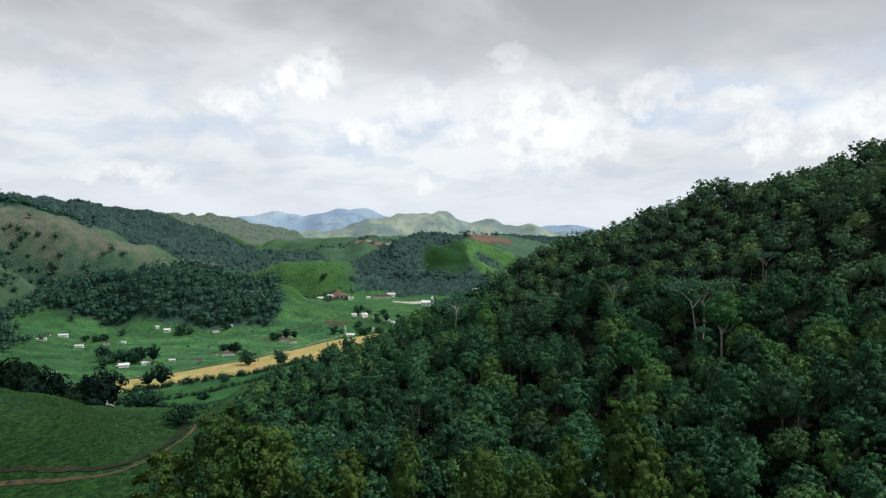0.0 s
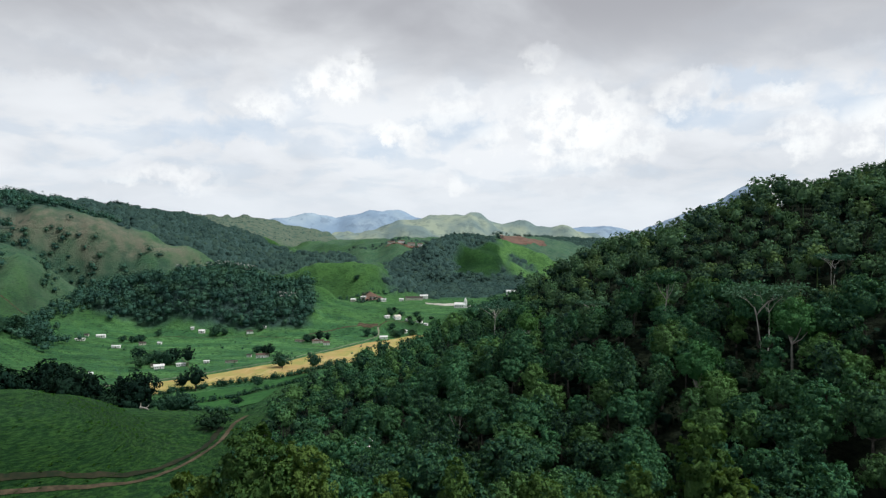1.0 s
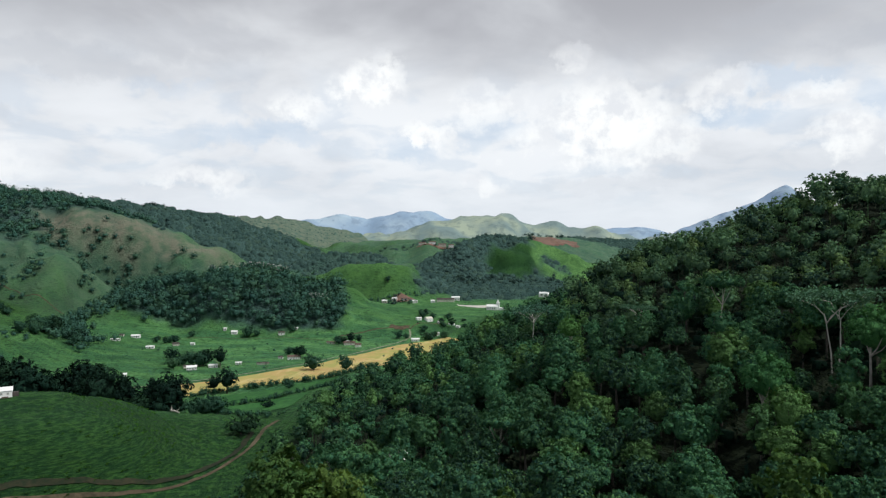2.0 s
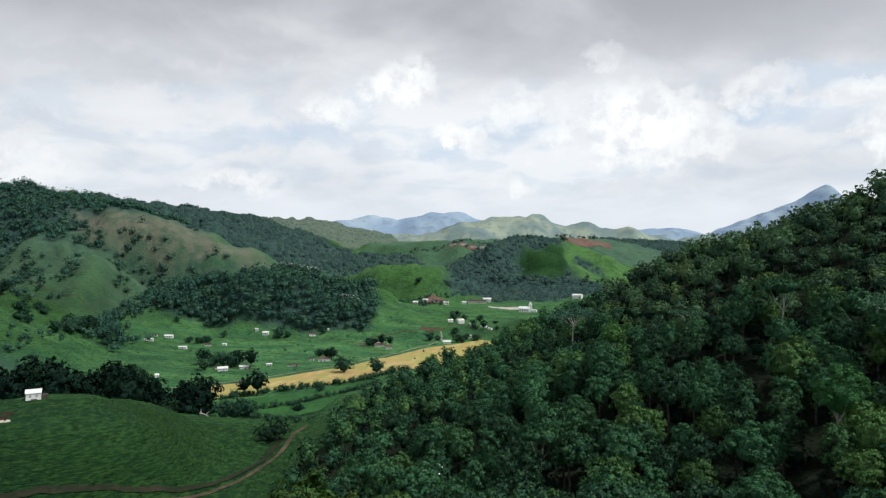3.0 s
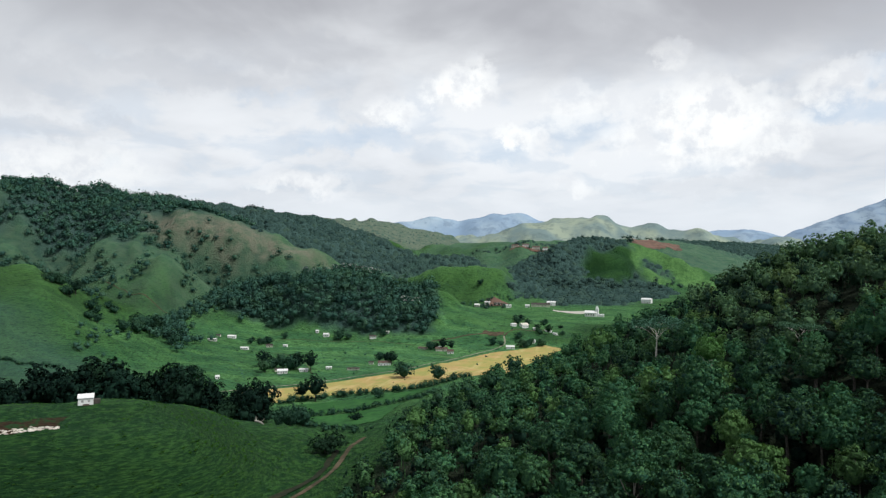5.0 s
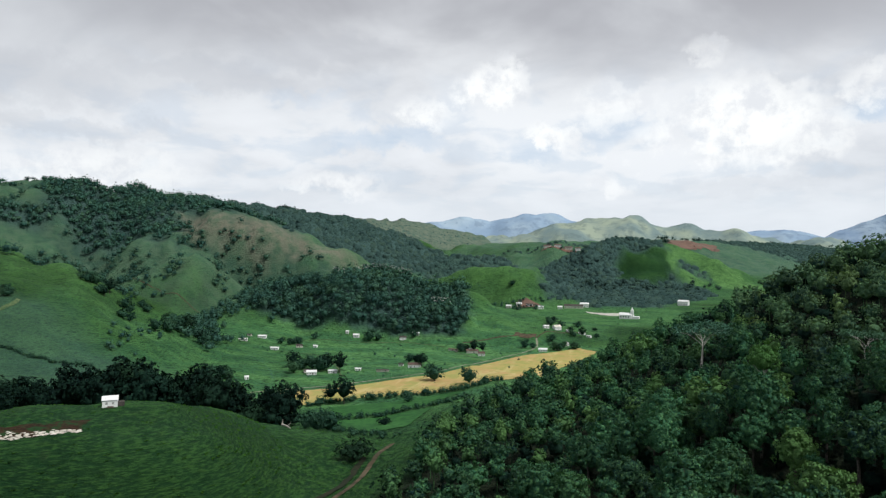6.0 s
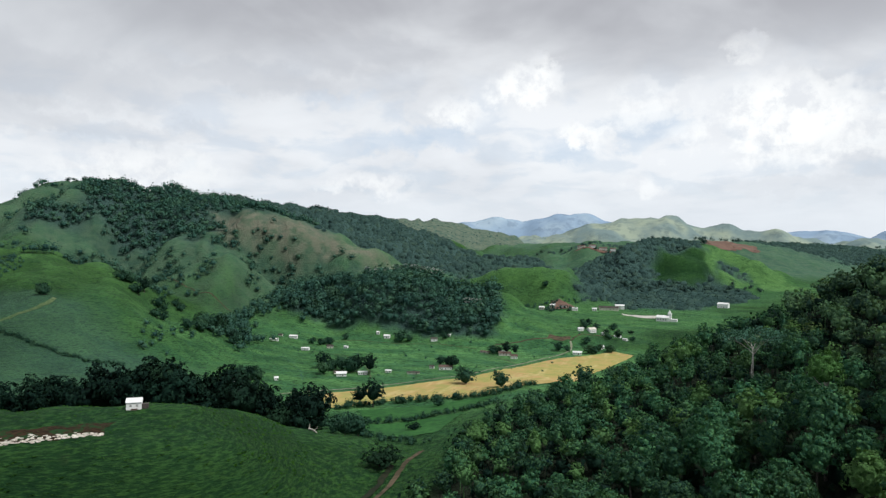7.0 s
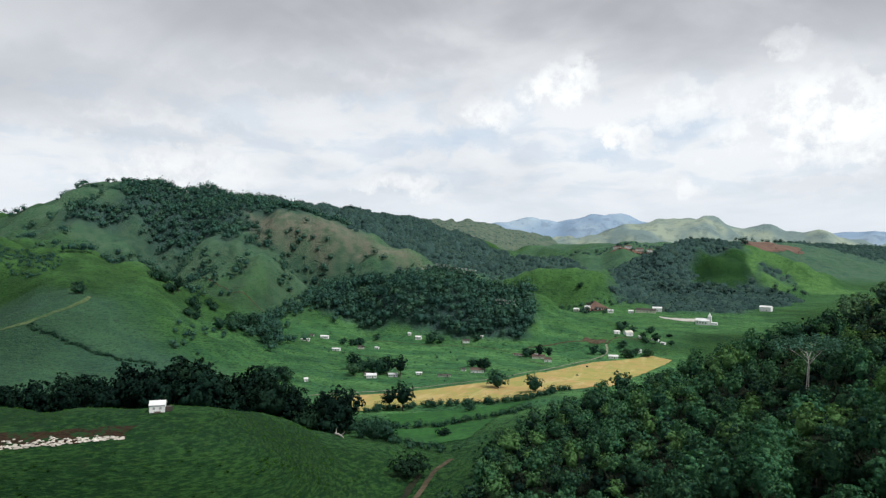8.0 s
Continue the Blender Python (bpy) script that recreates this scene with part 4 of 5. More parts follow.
ribbon("dirt_track", [(-93, 262), (-93, 246), (-90, 232), (-87, 218), (-91, 199), (-102, 187), (-119, 173), (-150, 152), (-190, 120)], 1.6, DIRT, "brown dirt track round the foot of the hill", 0.16, 120, rough=0.25)
ribbon("cut_bank", [(-96, 243), (-93.5, 231), (-90.5, 218), (-94.5, 201), (-105, 190), (-118, 179), (-150, 157)], 2.0, BANK, "dark red earth bank above the dirt track", 0.3, 110, category="ground", rough=0.5)
strip("worn_earth", [(-200, 152.5), (-185.5, 163), (-174, 171), (-168.5, 175), (-164, 178.5), (-160, 183.5), (-155, 190.5)], [(-212, 160), (-196, 169), (-183, 177), (-176, 181), (-170.5, 185), (-166, 191), (-161, 199.5)], EARTH, "bare red earth scar on the grassy hill", 0.1, (90, 14), category="ground", rough=1.4)
strip("pale_yard", [(-64, 838), (-40, 812), (-28, 815)], [(-68, 852), (-46, 838), (-26, 842)], PALE, "pale bare yard beside the village", 0.3, (20, 10), category="ground", rough=2)
strip("earth_yard", [(-112, 606), (-102, 604), (-93, 605)], [(-111, 613), (-102, 612), (-92, 611)], DIRT, "bare reddish earth beside the road", 0.3, (20, 10), category="ground", rough=1.5)
strip("red_soil_slope", [(66, 1668), (130, 1690), (186, 1725)], [(60, 1760), (125, 1815), (195, 1840)], RED_SOIL, "bare red soil on the far ridge", 0.9, (30, 14), category="ground", rough=5)
strip("red_soil_slope", [(-198, 1426), (-156, 1430), (-116, 1432)], [(-198, 1436), (-156, 1442), (-116, 1442)], RED_SOIL, "bare red soil on the far ridge", 0.9, (30, 14), category="ground", rough=5)
strip("earth_yard", [(-152, 862), (-138, 858), (-126, 862)], [(-156, 885), (-140, 890), (-126, 884)], RED_SOIL, "bare reddish earth behind the hamlet", 0.4, (20, 10), category="ground", rough=2)
ribbon("hill_track", [(-430, 296), (-394, 315), (-383, 327), (-380, 343), (-381, 358), (-388, 369)], 2.6, TRACK, "pale grassy track over the pasture hill", 0.2, 90, rough=0.9)

for line, wide, mat, label in (
    ([(-300, 545), (-270, 556), (-235, 562), (-205, 570), (-180, 566), (-160, 560)], 1.2, TRACK, "worn foot path along the valley's edge"),
    ([(-285, 500), (-250, 498), (-225, 478), (-205, 452), (-190, 425)], 1.0, TRACK, "worn foot path across the pasture"),
    ([(-150, 545), (-132, 528), (-116, 508)], 1.2, TRACK, "worn path from the farm to the road"),
    ([(-92, 604), (-82, 628), (-72, 640), (-55, 660)], 1.4, DIRT, "dirt lane up to the houses on the rise"),
    ([(-150, 575), (-125, 600), (-110, 606)], 1.4, DIRT, "dirt lane below the green mound"),
    ([(-517, 588), (-456, 576), (-430, 578), (-399, 582)], 0.9, DIRT, "dirt track cut across the hillside"),
):
    ribbon("foot_path", line, wide, mat, label, 0.25, 50, rough=0.5)

# pale stones lying on the scar
stone_rng = np.random.default_rng(41)
stone_mesh = []
for k in range(5):
    v, f = BALL2
    stone_mesh.append(quads("stone", v * (1 + 0.25 * stone_rng.normal(size=(len(v), 1))) * np.array([0.5, 0.36, 0.13]), f, ROCK))
scar = tagged(new("rock_scar"), "scatter of pale stones along the earth scar", "rocks")
for k in range(290):
    t = stone_rng.uniform(0, 1) ** 0.7
    band = abs(stone_rng.normal()) * (1.0 + 2.2 * (1 - t)) + (0 if k % 5 else 2.4 * (1.1 - t))
    x = -190 + 36 * t - 0.80 * band
    y = 155.5 + 33.5 * t ** 1.12 + 0.6 * band + stone_rng.normal() * 0.3
    ob = new("stone", stone_mesh[k % 5])
    ob.parent = scar
    ob.matrix_basis = Matrix.Translation((x, y, float(on_ground(x, y)[0]) + 0.12)) @ Matrix.Rotation(stone_rng.uniform(0, 6), 4, "Z") @ Matrix.Diagonal((*stone_rng.uniform(0.4, 1.5, 3), 1))

# ---- woods farther off ----
small = [lumpy_crown(400 + k, 3.2 + 0.45 * k, 0.2, 8.2 + 0.9 * (k % 3)) for k in range(6)]


def far_crown(seed, wide, top):
    """A small crown for the far hillsides: an uneven heap with a ragged skin of leaf sprays."""
    rng = np.random.default_rng(seed)
    d = unit(rng.normal(size=(90, 3)))
    d = d[d[:, 2] > 0.0][:14]
    reach = np.array([wide, wide * rng.uniform(0.7, 1.1), top])
    v, f = BALL2
    heap = v * (1 + 0.16 * rng.normal(size=(len(v), 1))) * reach * 0.8
    return joined([(heap, f, unit(v + np.array([0, 0, 1.1]))), sprays(rng, d * reach * rng.uniform(0.72, 0.95, (len(d), 1)), unit(d + np.array([0, 0, 1.0])), 0.34 * wide, 0.4)])


tiny = [far_crown(410 + k, 3.6 + 0.45 * k, 5.0 + 0.9 * (k % 3)) for k in range(5)]
broad_crowns = [far_crown(420 + k, 4.6 + 0.7 * k, 4.6 + 0.9 * (k % 3)) for k in range(6)]


kx, ky = scatter(-420, 480, -120, 730, 5.9, lambda x, y: far_woods(x, y) * (y < 740) * (x > -430), 61)
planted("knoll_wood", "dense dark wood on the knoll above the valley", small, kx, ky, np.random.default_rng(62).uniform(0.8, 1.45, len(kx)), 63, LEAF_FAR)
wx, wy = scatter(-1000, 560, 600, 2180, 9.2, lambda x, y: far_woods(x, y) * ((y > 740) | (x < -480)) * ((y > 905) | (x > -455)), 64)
planted("hill_woods", "dark woods over the far hillsides", broad_crowns, wx, wy, np.random.default_rng(65).uniform(0.5, 1.3, len(wx)), 66, LEAF_HAZY)


nx, ny = scatter(-1000, 560, -455, 905, 7.6, lambda x, y: far_woods(x, y) * (x < -455), 67)
hillside = [lumpy_crown(430 + k, 3.2 + 0.45 * k, 0.2, 8.2 + 0.9 * (k % 3), 34, 1.9) for k in range(6)]
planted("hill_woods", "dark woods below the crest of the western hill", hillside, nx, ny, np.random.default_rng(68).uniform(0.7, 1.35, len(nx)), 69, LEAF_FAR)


def bushland(x, y):
    """Loose bushes over the left hillsides and gullies."""
    patchy = waves(x, y, 120, 71) + 0.6 * waves(x, y, 45, 72)
    low = (np.hypot((x + 640) / 330, (y - 640) / 190) < 1) & (inside(x, y, BROWN_SLOPE, 90) < 0.2)
    return np.where(low & (patchy > 0.62), 1.0, 0.0)


bx, by = scatter(-980, 420, -330, 860, 8.0, bushland, 73)
planted("hillside_bushes", "scattered dark bushes on the pasture hills", small, bx, by, np.random.default_rng(74).uniform(0.5, 1.25, len(bx)), 75, LEAF_FAR, "bushes")


def along_line(points, step, wide, seed):
    rng = np.random.default_rng(seed)
    points = np.array(points, float)
    d = np.r_[0, np.cumsum(np.hypot(*np.diff(points, axis=0).T))]
    u = np.arange(0, d[-1], step)
    p = np.stack([np.interp(u, d, points[:, k]) for k in range(2)], -1)
    p = p + rng.normal(size=p.shape) * wide
    return p[:, 0], p[:, 1]


def row_of_bushes(name, label, points, step, wide, size, seed, category="hedge", leaf=None, kinds=None):
    x, y = along_line(points, step, wide, seed)
    planted(name, label, kinds or small, x, y, np.random.default_rng(seed + 1).uniform(0.7, 1.3, len(x)) * size, seed + 2, leaf or LEAF_FAR, category)


row_of_bushes("hedge", "low dark hedge along the edge of the crop field", [(-202, 361), (-166, 397), (-133, 442), (-112, 501), (-92, 549)], 1.6, 0.3, 0.12, 81, "hedge", None, tiny)
row_of_bushes("stream_shrubs", "shrubs along the stream below the crop field", [(-176, 326), (-160, 342), (-147, 356), (-123, 363), (-98, 372), (-84, 400)], 0.9, 2.0, 0.36, 84, "shrubs", LEAF_OPEN)
row_of_bushes("plot_hedge", "dark bushes between the green plots", [(-142, 309), (-120, 315), (-101, 331), (-90, 350)], 0.9, 1.4, 0.28, 310, "hedge", LEAF_OPEN)
row_of_bushes("plot_hedge", "dark bushes at the near edge of the green plots", [(-132, 282), (-114, 272), (-96, 276)], 1.0, 2.4, 0.3, 313, "hedge", LEAF_OPEN)
# bush row added for the soft band of shadow along the gully
row_of_bushes("gully_bushes", "dark bush row marking the shadowed gully of the pasture hill", [(-382, 324), (-371, 325), (-358, 328), (-345, 331), (-328, 336), (-306, 345)], 0.8, 1.0, 0.24, 87, "bushes", LEAF_OPEN)
for n_ in range(5):
    row_of_bushes("terrace_shrubs", "dark shrub row along a terrace of the pasture hill", [(-640 + 9 * n_, 452 - 11 * n_), (-590 + 9 * n_, 458 - 11 * n_), (-545 + 9 * n_, 452 - 11 * n_), (-508 + 6 * n_, 441 - 9 * n_)], 2.6, 1.5, 0.34, 340 + 3 * n_, "hedge")
row_of_bushes("gully_bushes", "dark bushes at the foot of the pasture hill", [(-322, 372), (-340, 410), (-342, 440)], 4.0, 6.0, 0.5, 90, "bushes")
row_of_bushes("gully_wood", "dark wood filling the gully below the green spur", [(-326, 462), (-345, 498), (-372, 528), (-392, 560), (-372, 590), (-345, 600)], 1.6, 11.0, 0.9, 110, "trees")
row_of_bushes("gully_wood", "dark wood climbing the hollow of the left hill", [(-470, 560), (-500, 600), (-540, 630), (-600, 650)], 2.5, 11.0, 0.7, 113, "trees")
row_of_bushes("gully_wood", "dark wood under the brown slope", [(-350, 700), (-400, 715), (-450, 720), (-500, 715), (-540, 700)], 2.2, 13.0, 0.9, 116, "trees")
row_of_bushes("gully_wood", "dark wood in the folds of the left hill", [(-640, 690), (-680, 720), (-720, 740), (-780, 760)], 2.2, 18.0, 1.0, 119, "trees")
row_of_bushes("slope_bushes", "dark bushes across the foot of the brown slope", [(-520, 745), (-470, 738), (-420, 745), (-370, 760)], 19.0, 9.0, 1.0, 323, "bushes")
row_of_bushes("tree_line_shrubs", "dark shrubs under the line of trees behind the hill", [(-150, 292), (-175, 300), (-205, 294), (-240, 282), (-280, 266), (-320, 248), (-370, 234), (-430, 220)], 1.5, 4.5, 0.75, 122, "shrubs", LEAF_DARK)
row_of_bushes("ridge_trees", "row of trees along the hill's skyline", [(-1100, 765), (-1040, 785), (-938, 804), (-850, 805), (-765, 842), (-700, 870), (-668, 990), (-637, 1165)], 4.5, 5.0, 0.7, 93, "trees", LEAF_HAZY)
row_of_bushes("ridge_trees", "row of trees along the far ridge", [(-320, 1480), (-186, 1460), (-60, 1345), (46, 1340), (60, 1800), (260, 2100), (560, 2250), (900, 2290)], 16.0, 9.0, 1.0, 96, "trees", LEAF_HAZY)
row_of_bushes("field_edge_trees", "dark trees at the foot of the green hill", [(-120, 1150), (-40, 1140), (40, 1150), (120, 1170)], 5.0, 14.0, 0.9, 99, "trees", LEAF_HAZY)
row_of_bushes("hamlet_trees", "dark trees beside the far hamlet", [(-215, 800), (-180, 830), (-150, 850), (-120, 858)], 4.5, 8.0, 0.7, 102, "trees", LEAF_HAZY)

row_of_bushes("ridge_trees", "dark trees behind the row of houses on the rise", [(-260, 1470), (-190, 1475), (-140, 1470), (-90, 1465)], 5.0, 6.0, 0.8, 240, "trees", LEAF_HAZY, tiny)
row_of_bushes("hill_hedge", "bushes round the foot of the round green hill", [(-275, 900), (-250, 880), (-215, 868), (-180, 872), (-150, 885), (-120, 905)], 3.0, 4.0, 0.45, 243, "hedge")
row_of_bushes("hill_hedge", "thin hedge across the round green hill", [(-262, 925), (-240, 905), (-215, 897), (-195, 900)], 3.0, 1.0, 0.2, 246, "hedge")
for n_, line in enumerate(([(-300, 520), (-262, 515), (-225, 505), (-190, 500), (-165, 505)], [(-250, 470), (-222, 458), (-192, 452), (-160, 462), (-140, 480)], [(-290, 470), (-262, 450), (-240, 425), (-222, 398)],
                         [(-255, 555), (-215, 560), (-170, 552), (-150, 545)], [(-140, 505), (-125, 520), (-110, 530)], [(-120, 640), (-100, 625), (-88, 610)], [(-180, 440), (-160, 450), (-145, 470)], [(-100, 760), (-70, 740), (-40, 735)])):
    row_of_bushes("field_hedge", "low dark hedge along a ditch on the valley floor", line, 1.6, 0.5, 0.11, 260 + 3 * n_, "hedge", None, tiny)
vx, vy = scatter(-330, 380, -60, 660, 16.0, lambda x, y: 0.45 * np.ones_like(x) * (x < -60 - 0.3 * (600 - y)) * (y > 400 - 0.6 * (x + 200)), 290)
planted("valley_shrubs", "scattered low shrubs on the green valley floor", small, vx, vy, np.random.default_rng(291).uniform(0.08, 0.3, len(vx)), 292, LEAF_FAR, "shrubs")
# hedges along the terraces of the far olive hill
for k in range(6):
    row_of_bushes("terrace_hedge", "dark hedge along a terrace of the far olive hill", [(x + 22 * k, y - 34 - 46 * k) for x, y in ((-1150, 2130), (-950, 2195), (-830, 2310), (-690, 2370), (-600, 2410))], 9.0 + 3 * (k % 2), 4.0, 0.6, 200 + 3 * k, "hedge", LEAF_HAZY, tiny)

# single trees of the valley
LINE = "trees in the line behind the grassy hill"
round_tree = tree("valley_tree", "round dark green tree standing in the open valley", 501, 5.8, -2.6, 10.0, 9, 460, 0.74, LEAF_OPEN, 0.3, ball=BALL1, core=0.5)
open_tree = tree("valley_tree", "broad dark tree with a loose crown in the valley", 502, 5.6, -0.4, 12.5, 9, 460, 0.74, LEAF_DARK, 0.3, ball=BALL1, core=0.5)
low_tree = tree("valley_tree", "wide low dark tree in the valley", 503, 6.2, -2.2, 7.4, 9, 460, 0.74, LEAF_DARK, 0.3, ball=BALL1, core=0.5, flat=0.8)
rng_v = random.Random(31)
for pattern, x, y, size in ((round_tree, -126, 419, 1.15), (round_tree, -101, 404, 1.0), (open_tree, -151, 346, 1.1), (open_tree, -160, 350, 0.75), (low_tree, -99, 241, 1.0),
                            (round_tree, -124, 276, 0.95), (round_tree, -133, 283, 0.9), (round_tree, -141, 288, 0.8), (low_tree, -112, 300, 0.5), (round_tree, -278, 558, 0.65), (round_tree, -232, 569, 1.15),
                            (round_tree, -224, 573, 0.7), (round_tree, -167, 900, 0.9), (round_tree, -65, 695, 0.8), (round_tree, -118, 348, 0.45), (low_tree, -48, 690, 0.5)):
    copy_thing(pattern, at(x, y, rng_v.uniform(0, 6), size))
lx, ly = along_line([(-158, 297), (-175, 302), (-205, 296), (-240, 284), (-280, 268), (-320, 250), (-370, 236)], 2.7, 6.0, 33)
for x, y in zip(lx, ly):
    tagged(copy_thing(rng_v.choice([open_tree, low_tree, open_tree]), at(x, y, rng_v.uniform(0, 6), rng_v.uniform(0.9, 1.4) * (1 + 0.7 * math.exp(-((x + 222) / 45) ** 2)))), group=LINE)
# clumps on the pasture hill and at farmsteads
for cx, cy, count, spread, size in ((-434, 482, 12, 13, 0.75), (-395, 371, 6, 6, 0.5), (-376, 442, 3, 5, 0.6), (-338, 468, 12, 14, 0.95), (-214, 436, 11, 8, 0.72), (-160, 478, 6, 6, 0.55), (-138, 556, 7, 7, 0.55),
                                    (-78, 585, 9, 9, 0.6), (-84, 655, 6, 6, 0.55), (-282, 534, 6, 7, 0.5), (-255, 384, 8, 9, 0.55), (-196, 584, 4, 5, 0.5), (-418, 512, 3, 5, 0.6), (-62, 640, 5, 7, 0.5)):
    for k in range(count):
        copy_thing(rng_v.choice([open_tree, round_tree, round_tree, round_tree]), at(cx + rng_v.gauss(0, spread), cy + rng_v.gauss(0, spread * 0.7), rng_v.uniform(0, 6), 1.2 * size * rng_v.uniform(0.7, 1.25)))
for p in (round_tree, open_tree, low_tree):
    drop(p)
# silvery trees on the knoll
silver = tree("silver_tree", "tree with silvery white leaves at the top of the wood", 511, 3.6, 3.0, 11.5, 7, 260, 0.9, LEAF_FAR, blossom=4, group="silver-leaved trees of the knoll")
for k, (x, y) in enumerate(((-292, 648), (-284, 655), (-272, 655), (-264, 660), (-256, 662), (-246, 660), (-236, 658), (-186, 622), (-180, 619), (-190, 628), (-298, 642), (-226, 652))):
    copy_thing(silver, at(x, y, k, 1.35))
drop(silver)

# ---- buildings ----
def box(bm, x0, y0, z0, x1, y1, z1):
    m = Matrix.Translation(((x0 + x1) / 2, (y0 + y1) / 2, (z0 + z1) / 2)) @ Matrix.Diagonal((x1 - x0, y1 - y0, z1 - z0, 1))
    bmesh.ops.create_cube(bm, size=1, matrix=m)


def part(name, bm, mat, parent, label=""):
    me = bpy.data.meshes.new(name)
    bm.to_mesh(me)
    bm.free()
    me.materials.append(mat)
    ob = new(name, me)
    ob.parent = parent
    if label:
        ob["label"] = label
    return ob


def gable_walls(w, d, h, rise):
    bm = bmesh.new()
    a = [bm.verts.new(p) for p in ((-w / 2, -d / 2, -0.8), (w / 2, -d / 2, -0.8), (w / 2, d / 2, -0.8), (-w / 2, d / 2, -0.8))]
    b = [bm.verts.new(p) for p in ((-w / 2, -d / 2, h), (w / 2, -d / 2, h), (w / 2, d / 2, h), (-w / 2, d / 2, h))]
    l, r = bm.verts.new((-w / 2, 0, h + rise)), bm.verts.new((w / 2, 0, h + rise))
    for f in ((a[0], a[1], b[1], b[0]), (a[2], a[3], b[3], b[2]), (a[1], a[2], b[2], r, b[1]), (a[3], a[0], b[0], l, b[3]), tuple(reversed(a)), (b[0], b[1], r, l), (b[2], b[3], l, r)):
        bm.faces.new(f)
    return bm


def gable_roof(w, d, h, rise, over=0.45, thick=0.16):
    bm = bmesh.new()
    for side in (-1, 1):
        drop_ = rise / (d / 2) * over
        pts = []
        for x in (-w / 2 - over, w / 2 + over):
            for y, z in ((0.0, h + rise), (side * (d / 2 + over), h - drop_)):
                for up in (0.02, thick):
                    pts.append(bm.verts.new((x, y, z + up)))
        for f in ((0, 1, 3, 2), (4, 6, 7, 5), (0, 4, 5, 1), (2, 3, 7, 6), (1, 5, 7, 3), (0, 2, 6, 4)):
            bm.faces.new([pts[k] for k in f])
    bmesh.ops.recalc_face_normals(bm, faces=bm.faces)
    return bm


def house(name, label, x, y, w, d, h, rise, turn, wall, roof, windows=3, category="house", group="farmhouses of the valley", door=True, porch=False):
    """A gabled house whose long side faces the way given by turn."""
    thing = tagged(new(name), label, category, group)
    part("wall", gable_walls(w, d, h, rise), wall, thing)
    part("roof", gable_roof(w, d, h, rise), roof, thing)
    slots = windows + (1 if door else 0)
    for k in range(slots):
        cx = -w / 2 + (k + 0.5) * w / slots
        for side in (-1, 1):
            bm = bmesh.new()
            y0 = side * d / 2
            if door and k == slots // 2:
                box(bm, cx - 0.42, y0 - 0.05, 0.0, cx + 0.42, y0 + 0.05, 2.0)
                part("door", bm, DARK_ROOF, thing)
            else:
                box(bm, cx - 0.38, y0 - 0.04, 1.1, cx + 0.38, y0 + 0.04, 1.9)
                part("window", bm, PANE, thing)
    if porch:
        bm = bmesh.new()
        box(bm, -w / 2, -d / 2 - 2.4, h - 0.35, w / 2, -d / 2, h - 0.22)
        part("porch_roof", bm, roof, thing)
        for k in range(5):
            bm = bmesh.new()
            px = -w / 2 + 0.2 + k * (w - 0.4) / 4
            box(bm, px - 0.09, -d / 2 - 2.3, -0.3, px + 0.09, -d / 2 - 2.12, h - 0.35)
            part("post", bm, WHITE, thing)
    thing.matrix_basis = at(x, y, radians(turn), 0.62 if y < 800 else 0.9)
    return thing


